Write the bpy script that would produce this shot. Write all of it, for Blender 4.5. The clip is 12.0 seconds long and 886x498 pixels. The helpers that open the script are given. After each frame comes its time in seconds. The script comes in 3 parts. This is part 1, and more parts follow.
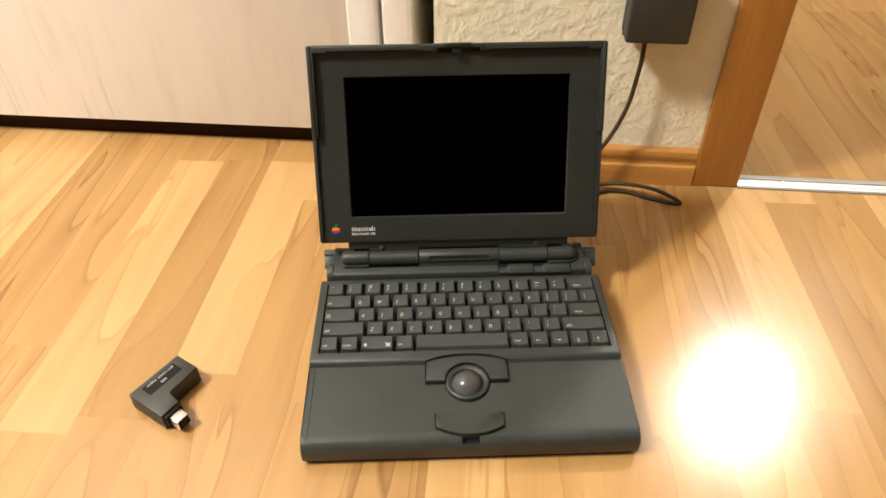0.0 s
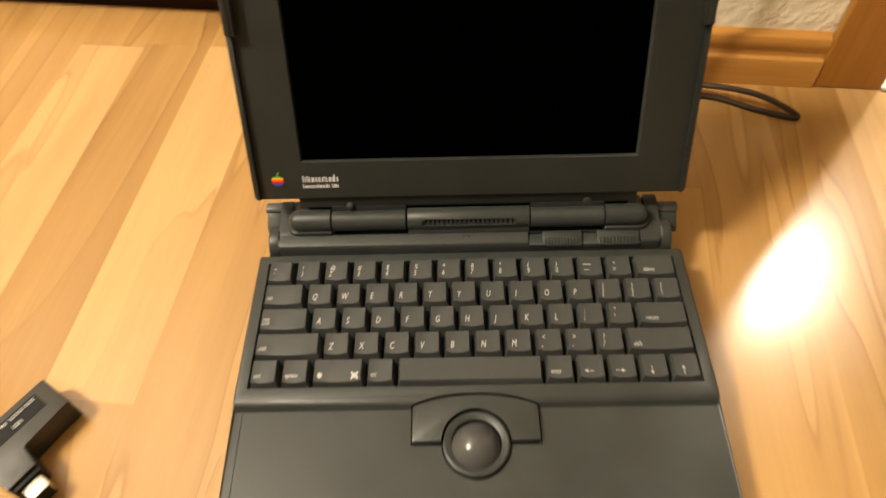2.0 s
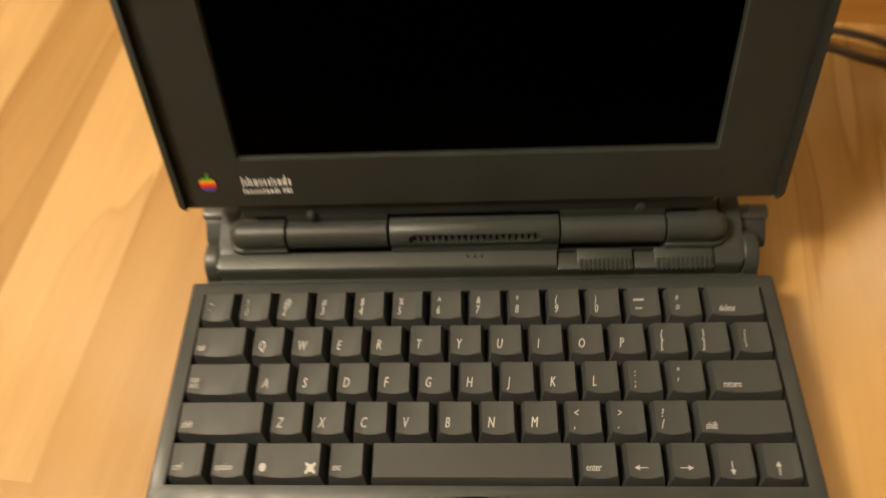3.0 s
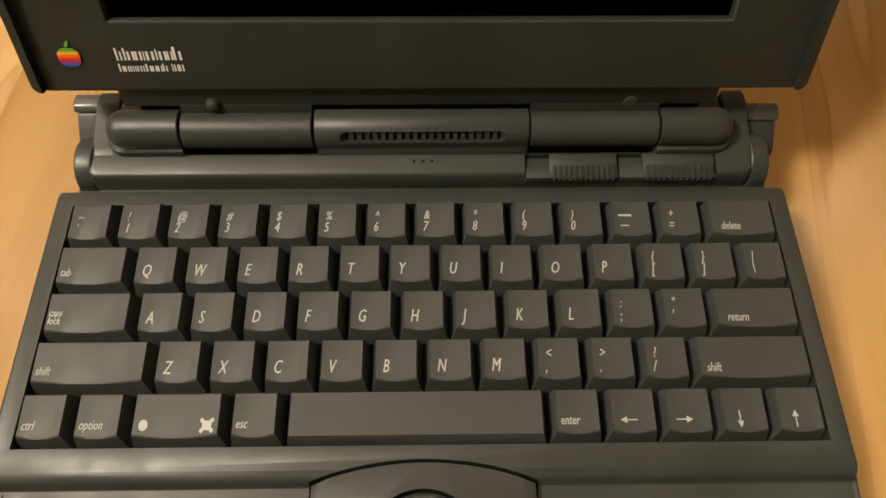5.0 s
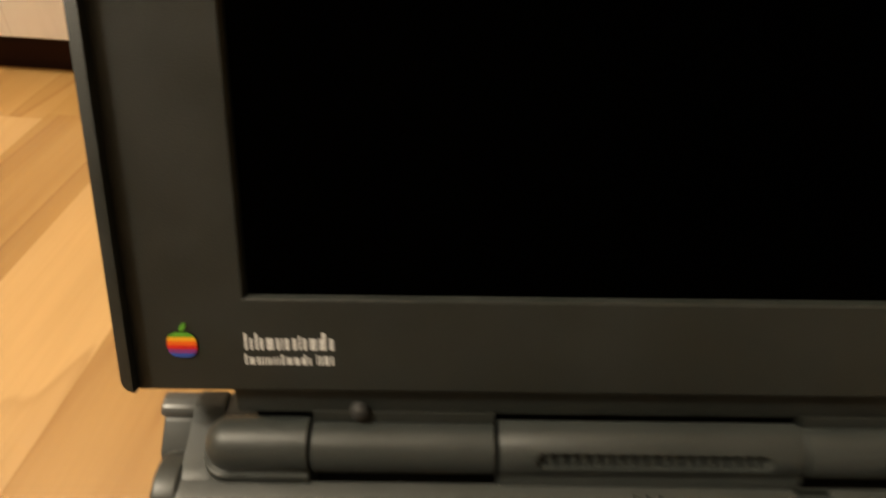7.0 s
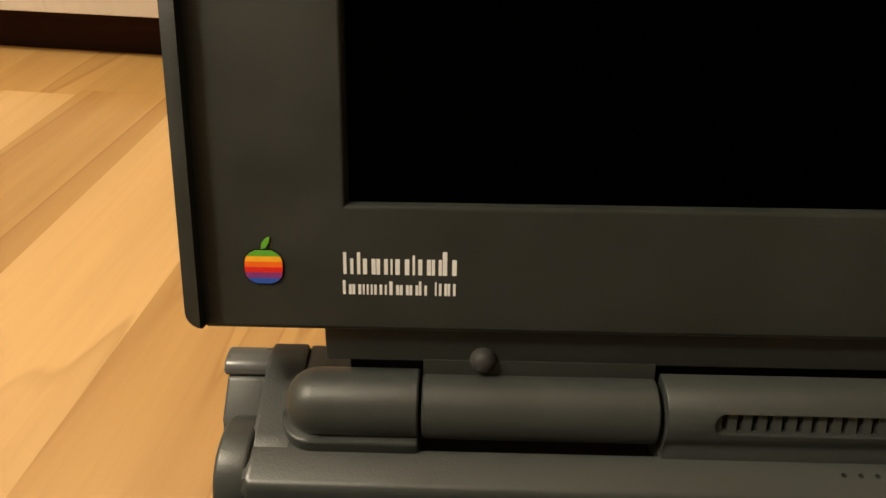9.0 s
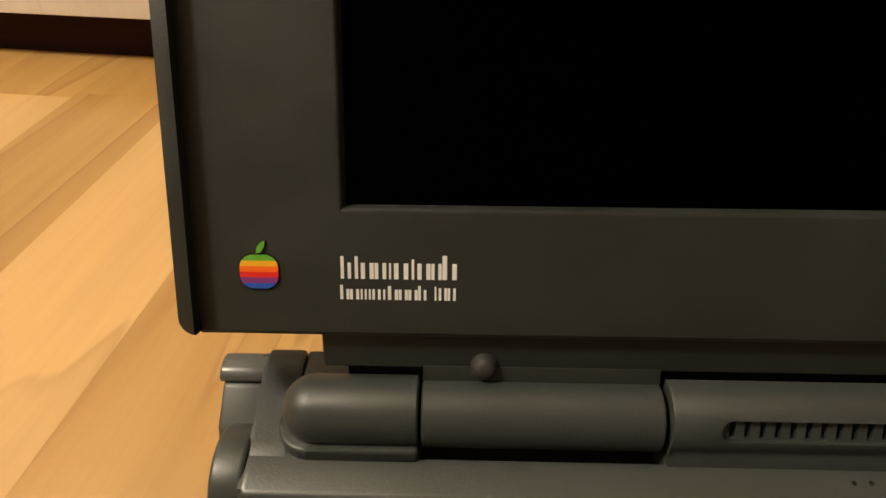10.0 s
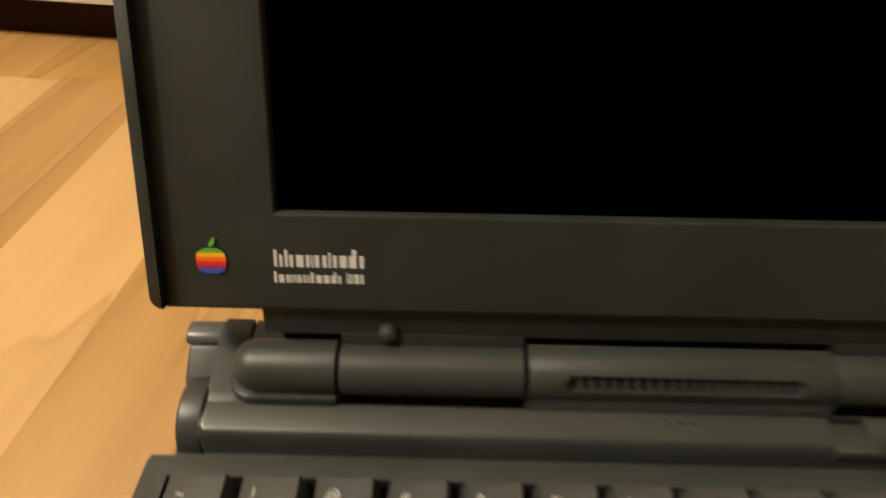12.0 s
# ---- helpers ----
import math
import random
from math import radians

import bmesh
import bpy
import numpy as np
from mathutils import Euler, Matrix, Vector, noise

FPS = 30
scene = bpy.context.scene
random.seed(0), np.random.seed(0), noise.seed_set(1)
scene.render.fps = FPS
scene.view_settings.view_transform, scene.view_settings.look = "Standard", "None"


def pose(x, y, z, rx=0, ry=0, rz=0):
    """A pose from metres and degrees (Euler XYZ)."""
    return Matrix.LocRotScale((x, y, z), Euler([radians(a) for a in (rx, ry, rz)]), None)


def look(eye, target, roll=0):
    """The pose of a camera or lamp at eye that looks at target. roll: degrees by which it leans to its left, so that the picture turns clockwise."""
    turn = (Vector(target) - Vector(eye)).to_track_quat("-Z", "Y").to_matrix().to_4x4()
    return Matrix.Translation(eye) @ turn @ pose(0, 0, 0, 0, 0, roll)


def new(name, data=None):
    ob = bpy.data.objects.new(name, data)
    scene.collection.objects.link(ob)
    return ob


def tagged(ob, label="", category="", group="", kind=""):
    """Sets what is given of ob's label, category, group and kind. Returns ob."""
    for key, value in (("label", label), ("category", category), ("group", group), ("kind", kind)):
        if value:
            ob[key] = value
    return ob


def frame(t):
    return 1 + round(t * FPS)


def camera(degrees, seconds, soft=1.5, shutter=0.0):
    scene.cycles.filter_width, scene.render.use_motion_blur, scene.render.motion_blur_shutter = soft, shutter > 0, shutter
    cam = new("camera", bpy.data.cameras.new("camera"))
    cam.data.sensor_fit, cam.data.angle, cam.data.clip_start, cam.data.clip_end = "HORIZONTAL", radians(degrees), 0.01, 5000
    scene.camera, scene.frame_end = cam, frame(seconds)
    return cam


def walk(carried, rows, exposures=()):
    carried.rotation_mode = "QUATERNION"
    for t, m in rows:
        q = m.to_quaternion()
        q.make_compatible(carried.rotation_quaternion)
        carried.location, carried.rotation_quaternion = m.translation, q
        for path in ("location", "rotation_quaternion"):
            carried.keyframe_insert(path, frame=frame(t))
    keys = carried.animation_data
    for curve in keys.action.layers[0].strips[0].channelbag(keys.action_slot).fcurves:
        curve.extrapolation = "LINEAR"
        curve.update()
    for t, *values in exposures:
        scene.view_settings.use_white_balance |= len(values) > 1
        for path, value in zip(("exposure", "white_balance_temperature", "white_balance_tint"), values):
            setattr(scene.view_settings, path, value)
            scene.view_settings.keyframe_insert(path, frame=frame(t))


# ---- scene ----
cam = camera(65.6, 12.0, shutter=0.8)
PATH = [
    (0, (-0.032, -0.335, 0.525), (0.009, 1.19, -0.768), -0.4),
    (0.5, (-0.035, -0.305, 0.513), (-0.009, 1.205, -0.799), -0.4),
    (1, (-0.037, -0.24, 0.477), (-0.03, 1.211, -0.9), -0.5),
    (1.5, (-0.028, -0.169, 0.448), (-0.025, 1.193, -1.017), -0.7),
    (2, (-0.011, -0.089, 0.416), (-0.042, 1.117, -1.179), -2.3),
    (2.5, (-0.003, -0.018, 0.387), (-0.08, 1.128, -1.251), -4.5),
    (3, (0.005, 0.033, 0.341), (-0.117, 1.047, -1.378), -6.9),
    (3.5, (0.007, 0.049, 0.293), (-0.056, 0.987, -1.473), -4.4),
    (5.5, (0.0, 0.053, 0.268), (0.03, 0.941, -1.524), 1.3),
    (6, (-0.011, 0.059, 0.258), (0.027, 1.159, -1.412), 1.2),
    (6.5, (-0.03, 0.077, 0.24), (0.006, 1.412, -1.25), 1.3),
    (7, (-0.057, 0.103, 0.216), (-0.074, 1.635, -1.07), 0.2),
    (7.5, (-0.077, 0.112, 0.189), (-0.099, 1.701, -1.024), -0.2),
    (9.5, (-0.087, 0.115, 0.166), (-0.145, 1.722, -1.025), -0.1),
    (10, (-0.087, 0.117, 0.165), (-0.138, 1.726, -1.023), -0.3),
    (10.5, (-0.087, 0.119, 0.164), (-0.135, 1.723, -1.031), -0.3),
    (11, (-0.087, 0.121, 0.163), (-0.127, 1.721, -1.035), -0.0),
    (11.5, (-0.084, 0.115, 0.171), (-0.118, 1.709, -1.037), 0.2),
    (12, (-0.064, 0.09, 0.198), (-0.093, 1.623, -1.087), 0.5),
]
EXPOSURES = [(0, -0.03, 5650, 10), (1.5, -0.01, 5750, 10), (2.0, -0.1, 6500, 10), (2.5, -0.25, 6950, 10), (3.5, -0.4, 6800, 10), (5.5, -0.46, 6350, 10), (6.5, -0.5, 6500, 10), (7.5, -0.43, 6580, 10), (10.5, -0.42, 6580, 10), (12, -0.44, 6580, 10)]
walk(cam, [(t, look(eye, target, roll)) for t, eye, target, roll in PATH], EXPOSURES)

# ---- world and light ----
world = bpy.data.worlds.new("world")
scene.world = world
world.use_nodes = True
world.node_tree.nodes["Background"].inputs[0].default_value = (1.0, 0.86, 0.66, 1)
world.node_tree.nodes["Background"].inputs[1].default_value = 0.01

ROOM = -7.1          # the room's turn against the laptop, degrees
ROOM_M = pose(0, 0, 0, 0, 0, ROOM)


def lamp_point(name, place, watts, radius, colour):
    d = bpy.data.lights.new(name, "POINT")
    d.energy, d.shadow_soft_size, d.color = watts, radius, colour
    ob = new(name, d)
    ob.location = place
    return ob


lamp_point("room_lamp_light", (-1.50, -0.24, 2.16), 315, 0.19, (1.0, 0.88, 0.68))
lamp_point("hall_lamp_light", (1.53, 1.83, 2.36), 180, 0.09, (1.0, 0.88, 0.68))

# ---- materials ----


def mat(name, colour, rough=0.5, metal=0.0, spec=0.5):
    m = bpy.data.materials.new(name)
    m.use_nodes = True
    b = m.node_tree.nodes["Principled BSDF"]
    b.inputs["Base Color"].default_value = (*colour, 1)
    b.inputs["Roughness"].default_value = rough
    b.inputs["Metallic"].default_value = metal
    b.inputs["Specular IOR Level"].default_value = spec
    return m


def nodes(m):
    t = m.node_tree
    return t.nodes, t.links, t.nodes["Principled BSDF"]


def coords(m, scale=(1, 1, 1), seed=False):
    """Object coordinates, scaled; seed shifts them from object to object."""
    n, l, _ = nodes(m)
    tc = n.new("ShaderNodeTexCoord")
    mp = n.new("ShaderNodeMapping")
    mp.inputs["Scale"].default_value = scale
    l.new(tc.outputs["Object"], mp.inputs["Vector"])
    if seed:
        info = n.new("ShaderNodeObjectInfo")
        mul = n.new("ShaderNodeMath")
        mul.operation = "MULTIPLY"
        mul.inputs[1].default_value = 37.0
        l.new(info.outputs["Random"], mul.inputs[0])
        comb = n.new("ShaderNodeCombineXYZ")
        for i in range(3):
            l.new(mul.outputs[0], comb.inputs[i])
        l.new(comb.outputs[0], mp.inputs["Location"])
    return mp.outputs[0]


def noise_tex(m, vec, scale, detail=4, rough=0.55, distort=0.0):
    n, l, _ = nodes(m)
    t = n.new("ShaderNodeTexNoise")
    t.inputs["Scale"].default_value = scale
    t.inputs["Detail"].default_value = detail
    t.inputs["Roughness"].default_value = rough
    t.inputs["Distortion"].default_value = distort
    l.new(vec, t.inputs["Vector"])
    return t.outputs["Fac"]


def ramp(m, fac, stops):
    n, l, _ = nodes(m)
    r = n.new("ShaderNodeValToRGB")
    e = r.color_ramp.elements
    while len(e) < len(stops):
        e.new(0.5)
    for el, (p, c) in zip(e, stops):
        el.position = p
        el.color = (*c, 1) if len(c) == 3 else c
    l.new(fac, r.inputs[0])
    return r.outputs[0]


def mix(m, a, b, fac, mode="MIX"):
    n, l, _ = nodes(m)
    x = n.new("ShaderNodeMix")
    x.data_type, x.blend_type = "RGBA", mode
    if isinstance(fac, float):
        x.inputs[0].default_value = fac
    else:
        l.new(fac, x.inputs[0])
    l.new(a, x.inputs[6])
    l.new(b, x.inputs[7])
    return x.outputs[2]


def bump(m, fac, strength, distance):
    n, l, b = nodes(m)
    k = n.new("ShaderNodeBump")
    k.inputs["Strength"].default_value = strength
    k.inputs["Distance"].default_value = distance
    l.new(fac, k.inputs["Height"])
    l.new(k.outputs[0], b.inputs["Normal"])


def plastic(name, colour, rough=0.46, grain=0.25, spec=0.5):
    """Fine-grained moulded plastic with a little handling shine."""
    m = mat(name, colour, rough, 0, spec)
    n, l, b = nodes(m)
    v = coords(m)
    big = noise_tex(m, v, 30, 3)
    hi = tuple(c * 1.10 for c in colour)
    lo = tuple(c * 0.90 for c in colour)
    l.new(ramp(m, big, [(0.3, lo), (0.7, hi)]), b.inputs["Base Color"])
    smear = noise_tex(m, v, 55, 4)
    l.new(ramp(m, smear, [(0.3, (rough - 0.11,) * 3), (0.72, (rough + 0.10,) * 3)]), b.inputs["Roughness"])
    fine = noise_tex(m, v, 1900, 2)
    bump(m, fine, grain, 0.00007)
    return m


CASE = plastic("case_plastic", (0.0310, 0.0356, 0.0342), 0.42, 0.6, 0.44)
# same plastic as the case, darkened for the shade that lies on the lid
LID_SHADED = plastic("shaded_lid_plastic", (0.0138, 0.0168, 0.0154), 0.50, 0.70)
KEY = plastic("key_plastic", (0.0400, 0.0432, 0.0425), 0.58, 0.30)
PAD = plastic("pad_plastic", (0.060, 0.064, 0.064), 0.30, 0.15)
# black of dark parts and joints, also the shade put into gaps and recesses
DARK = plastic("dark_plastic_and_gap_shade", (0.006, 0.006, 0.006), 0.6, 0.1, 0.2)
BALL = plastic("ball_plastic", (0.066, 0.066, 0.066), 0.18, 0.05)
RUBBER = plastic("rubber", (0.020, 0.020, 0.020), 0.7, 0.2)
CORD = plastic("cord_rubber", (0.042, 0.026, 0.014), 0.62, 0.1, 0.3)
BRICK = plastic("supply_plastic", (0.029, 0.029, 0.026), 0.5, 0.3)
PRINT = mat("legend_print", (0.44, 0.44, 0.43), 0.6)
LETTER = mat("lid_print", (0.66, 0.67, 0.68), 0.5)
SCREEN = mat("screen_glass", (0.0001, 0.0001, 0.0001), 0.10, 0, 0.012)
STICKER = mat("black_sticker", (0.005, 0.005, 0.005), 0.55, 0, 0.2)
NICKEL = mat("nickel", (0.72, 0.68, 0.60), 0.28, 1.0)
_n, _l, _b = nodes(NICKEL)
_l.new(ramp(NICKEL, noise_tex(NICKEL, coords(NICKEL), 400, 3), [(0.3, (0.22,) * 3), (0.7, (0.42,) * 3)]), _b.inputs["Roughness"])
ALU = mat("aluminium", (0.46, 0.455, 0.445), 0.45, 1.0)
_n, _l, _b = nodes(ALU)
_l.new(ramp(ALU, noise_tex(ALU, coords(ALU, (6, 400, 400)), 3, 4), [(0.3, (0.42,) * 3), (0.7, (0.55,) * 3)]), _b.inputs["Roughness"])


def laminate(name, base, dark, streak, amount):
    """Printed laminate: long grain with a few dark figure lines, under a satin lacquer."""
    m = mat(name, base, 0.2, 0, 0.5)
    n, l, b = nodes(m)
    v = coords(m, (1, 1, 1), True)
    st = n.new("ShaderNodeMapping")
    st.inputs["Scale"].default_value = (20, 2.0, 1)
    l.new(v, st.inputs["Vector"])
    grain = noise_tex(m, st.outputs[0], 1.0, 5, 0.6, 0.7)
    fine_m = n.new("ShaderNodeMapping")
    fine_m.inputs["Scale"].default_value = (420, 14, 1)
    l.new(v, fine_m.inputs["Vector"])
    fine = noise_tex(m, fine_m.outputs[0], 1.0, 3, 0.5)
    body = ramp(m, grain, [(0.28, dark), (0.5, base), (0.75, tuple(min(1, c * 1.08) for c in base))])
    fine_c = ramp(m, fine, [(0.3, (0.92, 0.91, 0.88)), (0.6, (1, 1, 1))])
    body = mix(m, body, fine_c, 0.55, "MULTIPLY")
    # figure: nested flame-shaped growth rings, sharp on one side and fading on the other
    fg = n.new("ShaderNodeMapping")
    fg.inputs["Scale"].default_value = (14.0, 1.15, 1)
    fg.inputs["Rotation"].default_value = (0, 0, radians(3.5))
    l.new(v, fg.inputs["Vector"])
    fig = noise_tex(m, fg.outputs[0], 1.0, 2, 0.45, 0.6)
    rep = n.new("ShaderNodeMath")
    rep.operation = "MULTIPLY"
    rep.inputs[1].default_value = 7.5
    l.new(fig, rep.inputs[0])
    saw = n.new("ShaderNodeMath")
    saw.operation = "FRACT"
    l.new(rep.outputs[0], saw.inputs[0])
    rings = ramp(m, saw.outputs[0], [(0.0, (0, 0, 0)), (0.04, (min(1, amount * 1.35),) * 3), (0.11, (amount * 0.65,) * 3), (0.45, (amount * 0.30,) * 3), (0.85, (0, 0, 0))])
    fade = ramp(m, noise_tex(m, fg.outputs[0], 0.9, 1), [(0.34, (0.15, 0.15, 0.15)), (0.48, (1, 1, 1))])
    lines = mix(m, rings, fade, 0.85, "MULTIPLY")
    sc = n.new("ShaderNodeRGB")
    sc.outputs[0].default_value = (*streak, 1)
    body = mix(m, body, sc.outputs[0], lines)
    l.new(body, b.inputs["Base Color"])
    worn = noise_tex(m, v, 9, 4)
    l.new(ramp(m, worn, [(0.3, (0.165,) * 3), (0.7, (0.225,) * 3)]), b.inputs["Roughness"])
    b.inputs["Specular IOR Level"].default_value = 0.6
    bump(m, fine, 0.05, 0.0002)
    return m


WOOD = {
    "light": laminate("laminate_light", (0.520, 0.326, 0.134), (0.470, 0.280, 0.106), (0.335, 0.181, 0.062), 0.42),
    "mid": laminate("laminate_mid", (0.430, 0.250, 0.088), (0.390, 0.222, 0.076), (0.279, 0.140, 0.042), 0.52),
    "dark": laminate("laminate_dark", (0.388, 0.222, 0.074), (0.335, 0.183, 0.056), (0.230, 0.115, 0.032), 0.70),
    "grey": laminate("laminate_grey", (0.400, 0.240, 0.084), (0.358, 0.205, 0.066), (0.260, 0.140, 0.050), 0.65),
}


def beech(name, base, dark, axis):
    m = mat(name, base, 0.34, 0, 0.45)
    n, l, b = nodes(m)
    s = [60, 60, 60]
    s[axis] = 2.5
    v = coords(m, tuple(s))
    g = noise_tex(m, v, 1.0, 5, 0.6, 0.5)
    f = noise_tex(m, v, 7.0, 3, 0.6)
    c = mix(m, ramp(m, g, [(0.3, dark), (0.7, base)]), ramp(m, f, [(0.3, (0.76, 0.74, 0.70)), (0.65, (1, 1, 1))]), 0.5, "MULTIPLY")
    l.new(c, b.inputs["Base Color"])
    bump(m, f, 0.06, 0.0003)
    return m


FRAME_WOOD = beech("frame_beech", (0.42, 0.190, 0.031), (0.360, 0.152, 0.023), 2)
SKIRT_WOOD = beech("skirting_beech", (0.52, 0.255, 0.060), (0.45, 0.205, 0.044), 0)
PLINTH = beech("plinth_brown", (0.034, 0.013, 0.008), (0.020, 0.008, 0.005), 0)
PLINTH.node_tree.nodes["Principled BSDF"].inputs["Roughness"].default_value = 0.75
PLINTH.node_tree.nodes["Principled BSDF"].inputs["Specular IOR Level"].default_value = 0.1


def limewash(name):
    """White-washed timber: pale paint, worn along a few grain lines that run upright."""
    m = mat(name, (0.88, 0.85, 0.83), 0.55, 0, 0.35)
    n, l, b = nodes(m)
    v = coords(m)
    mp = n.new("ShaderNodeMapping")
    mp.inputs["Scale"].default_value = (22, 22, 2.6)
    mp.inputs["Rotation"].default_value = (0, radians(6), 0)
    l.new(v, mp.inputs["Vector"])
    g = noise_tex(m, mp.outputs[0], 1.0, 5, 0.6, 1.3)
    fm = n.new("ShaderNodeMapping")
    fm.inputs["Scale"].default_value = (150, 150, 6)
    fm.inputs["Rotation"].default_value = (0, radians(5), 0)
    l.new(v, fm.inputs["Vector"])
    f = noise_tex(m, fm.outputs[0], 1.0, 3, 0.6, 0.4)
    where = noise_tex(m, v, 7, 2)
    worn = ramp(m, f, [(0.30, (0.74, 0.70, 0.68)), (0.46, (0.92, 0.90, 0.89))])
    plain = ramp(m, g, [(0.30, (0.85, 0.82, 0.80)), (0.5, (0.91, 0.885, 0.87)), (0.7, (0.93, 0.91, 0.895))])
    body = mix(m, plain, worn, ramp(m, where, [(0.50, (0, 0, 0)), (0.64, (0.75, 0.75, 0.75))]))
    l.new(body, b.inputs["Base Color"])
    bump(m, f, 0.03, 0.0003)
    return m


LIME = limewash("limewashed_wood")


def plaster(name, colour):
    m = mat(name, colour, 0.85, 0, 0.2)
    n, l, b = nodes(m)
    v = coords(m)
    a = noise_tex(m, v, 95, 4, 0.55, 0.25)
    big = noise_tex(m, v, 6, 3)
    l.new(ramp(m, big, [(0.3, tuple(c * 0.95 for c in colour)), (0.7, tuple(min(1, c * 1.03) for c in colour))]), b.inputs["Base Color"])
    bump(m, ramp(m, a, [(0.36, (0, 0, 0)), (0.52, (0.4, 0.4, 0.4)), (0.72, (1, 1, 1))]), 0.55, 0.0020)
    return m


PLASTER = plaster("wall_plaster", (0.86, 0.80, 0.62))
# unseen ceiling and far walls: toned down to hold back bounced light
CEIL = plaster("bounce_dimmed_ceiling", (0.55, 0.52, 0.48))
DIM_WALL = plaster("bounce_dimmed_wall", (0.22, 0.19, 0.15))

# ---- building helpers ----


def finish(name, bm, material, angle=35):
    me = bpy.data.meshes.new(name)
    bmesh.ops.recalc_face_normals(bm, faces=bm.faces)
    for f in bm.faces:
        f.smooth = True
    bm.to_mesh(me)
    bm.free()
    me.set_sharp_from_angle(angle=radians(angle))
    me.materials.append(material)
    return me


def part(name, bm, material, parent=None, label="", angle=35):
    ob = new(name, finish(name, bm, material, angle))
    if parent is not None:
        ob.parent = parent
    if label:
        tagged(ob, label)
    return ob


def thing(name, label, category, m=None, group="", kind=""):
    e = new(name)
    e.empty_display_size = 0.02
    if m is not None:
        e.matrix_world = m
    return tagged(e, label, category, group, kind)


def box(bm, x0, x1, y0, y1, z0, z1, bevel=0.0, seg=2):
    vs = [bm.verts.new((x, y, z)) for x in (x0, x1) for y in (y0, y1) for z in (z0, z1)]
    fs = [(0, 1, 3, 2), (4, 6, 7, 5), (0, 4, 5, 1), (2, 3, 7, 6), (0, 2, 6, 4), (1, 5, 7, 3)]
    made = [bm.faces.new([vs[i] for i in f]) for f in fs]
    if bevel:
        es = list({e for f in made for e in f.edges})
        bmesh.ops.bevel(bm, geom=es, offset=bevel, segments=seg, profile=0.5, affect="EDGES", clamp_overlap=True)
    return bm


def boxed(*a, **k):
    return box(bmesh.new(), *a, **k)


def prism(bm, outline, lo, hi, axis="z", bevel=0.0, seg=2, caps_only=False):
    """An outline (list of 2D points) drawn out along an axis from lo to hi."""
    def at(p, h):
        return {"z": (p[0], p[1], h), "x": (h, p[0], p[1]), "y": (p[0], h, p[1])}[axis]
    a = [bm.verts.new(at(p, lo)) for p in outline]
    b = [bm.verts.new(at(p, hi)) for p in outline]
    n = len(outline)
    f0, f1 = bm.faces.new(a[::-1]), bm.faces.new(b)
    sides = [bm.faces.new((a[i], a[(i + 1) % n], b[(i + 1) % n], b[i])) for i in range(n)]
    if bevel:
        es = set(f1.edges) | set(f0.edges)
        if not caps_only:
            es |= {e for f in sides for e in f.edges}
        bmesh.ops.bevel(bm, geom=list(es), offset=bevel, segments=seg, profile=0.5, affect="EDGES", clamp_overlap=True)
    return bm


def tube(points, radius, sides=10, steps=8):
    """A cord through points, rounded by Catmull-Rom."""
    pts = [Vector(p) for p in points]
    ext = [pts[0] * 2 - pts[1], *pts, pts[-1] * 2 - pts[-2]]
    line = []
    for i in range(1, len(ext) - 2):
        p0, p1, p2, p3 = ext[i - 1:i + 3]
        for s in range(steps):
            t = s / steps
            line.append(0.5 * (2 * p1 + (p2 - p0) * t + (2 * p0 - 5 * p1 + 4 * p2 - p3) * t * t + (3 * p1 - p0 - 3 * p2 + p3) * t ** 3))
    line.append(pts[-1])
    bm = bmesh.new()
    rings = []
    up = Vector((0.3, 0.2, 0.93))
    for i, p in enumerate(line):
        d = (line[min(i + 1, len(line) - 1)] - line[max(i - 1, 0)]).normalized()
        a = d.cross(up).normalized()
        b = d.cross(a)
        up = b if b.dot(up) > 0 else -b
        rings.append([bm.verts.new(p + radius * (math.cos(q) * a + math.sin(q) * b)) for q in (2 * math.pi * k / sides for k in range(sides))])
    for r, s in zip(rings, rings[1:]):
        for k in range(sides):
            bm.faces.new((r[k], r[(k + 1) % sides], s[(k + 1) % sides], s[k]))
    bm.faces.new(rings[0][::-1])
    bm.faces.new(rings[-1])
    return bm


def lathe(bm, profile, m, seg=32):
    """A profile of (radius, height) turned about the local z axis, placed by m."""
    rings = []
    for r, h in profile:
        if r < 1e-6:
            rings.append([bm.verts.new(m @ Vector((0, 0, h)))])
        else:
            rings.append([bm.verts.new(m @ Vector((r * math.cos(2 * math.pi * k / seg), r * math.sin(2 * math.pi * k / seg), h))) for k in range(seg)])
    for a, b in zip(rings, rings[1:]):
        for k in range(seg):
            q = (k + 1) % seg
            if len(a) == 1 and len(b) == 1:
                continue
            if len(a) == 1:
                bm.faces.new((a[0], b[k], b[q]))
            elif len(b) == 1:
                bm.faces.new((a[k], a[q], b[0]))
            else:
                bm.faces.new((a[k], a[q], b[q], b[k]))
    return bm


def carve(ob, cutter, angle=35):
    """Cuts the closed bmesh out of ob's mesh."""
    c = new("cutter", finish("cutter", cutter, DARK))
    mod = ob.modifiers.new("cut", "BOOLEAN")
    mod.object, mod.operation, mod.solver = c, "DIFFERENCE", "EXACT"
    dg = bpy.context.evaluated_depsgraph_get()
    dg.update()
    me = bpy.data.meshes.new_from_object(ob.evaluated_get(dg))
    ob.modifiers.remove(mod)
    keep = ob.data.materials[0]
    ob.data = me
    me.materials.clear()
    me.materials.append(keep)
    for p in me.polygons:
        p.material_index = 0
        p.use_smooth = True
    me.set_sharp_from_angle(angle=radians(angle))
    bpy.data.objects.remove(c)


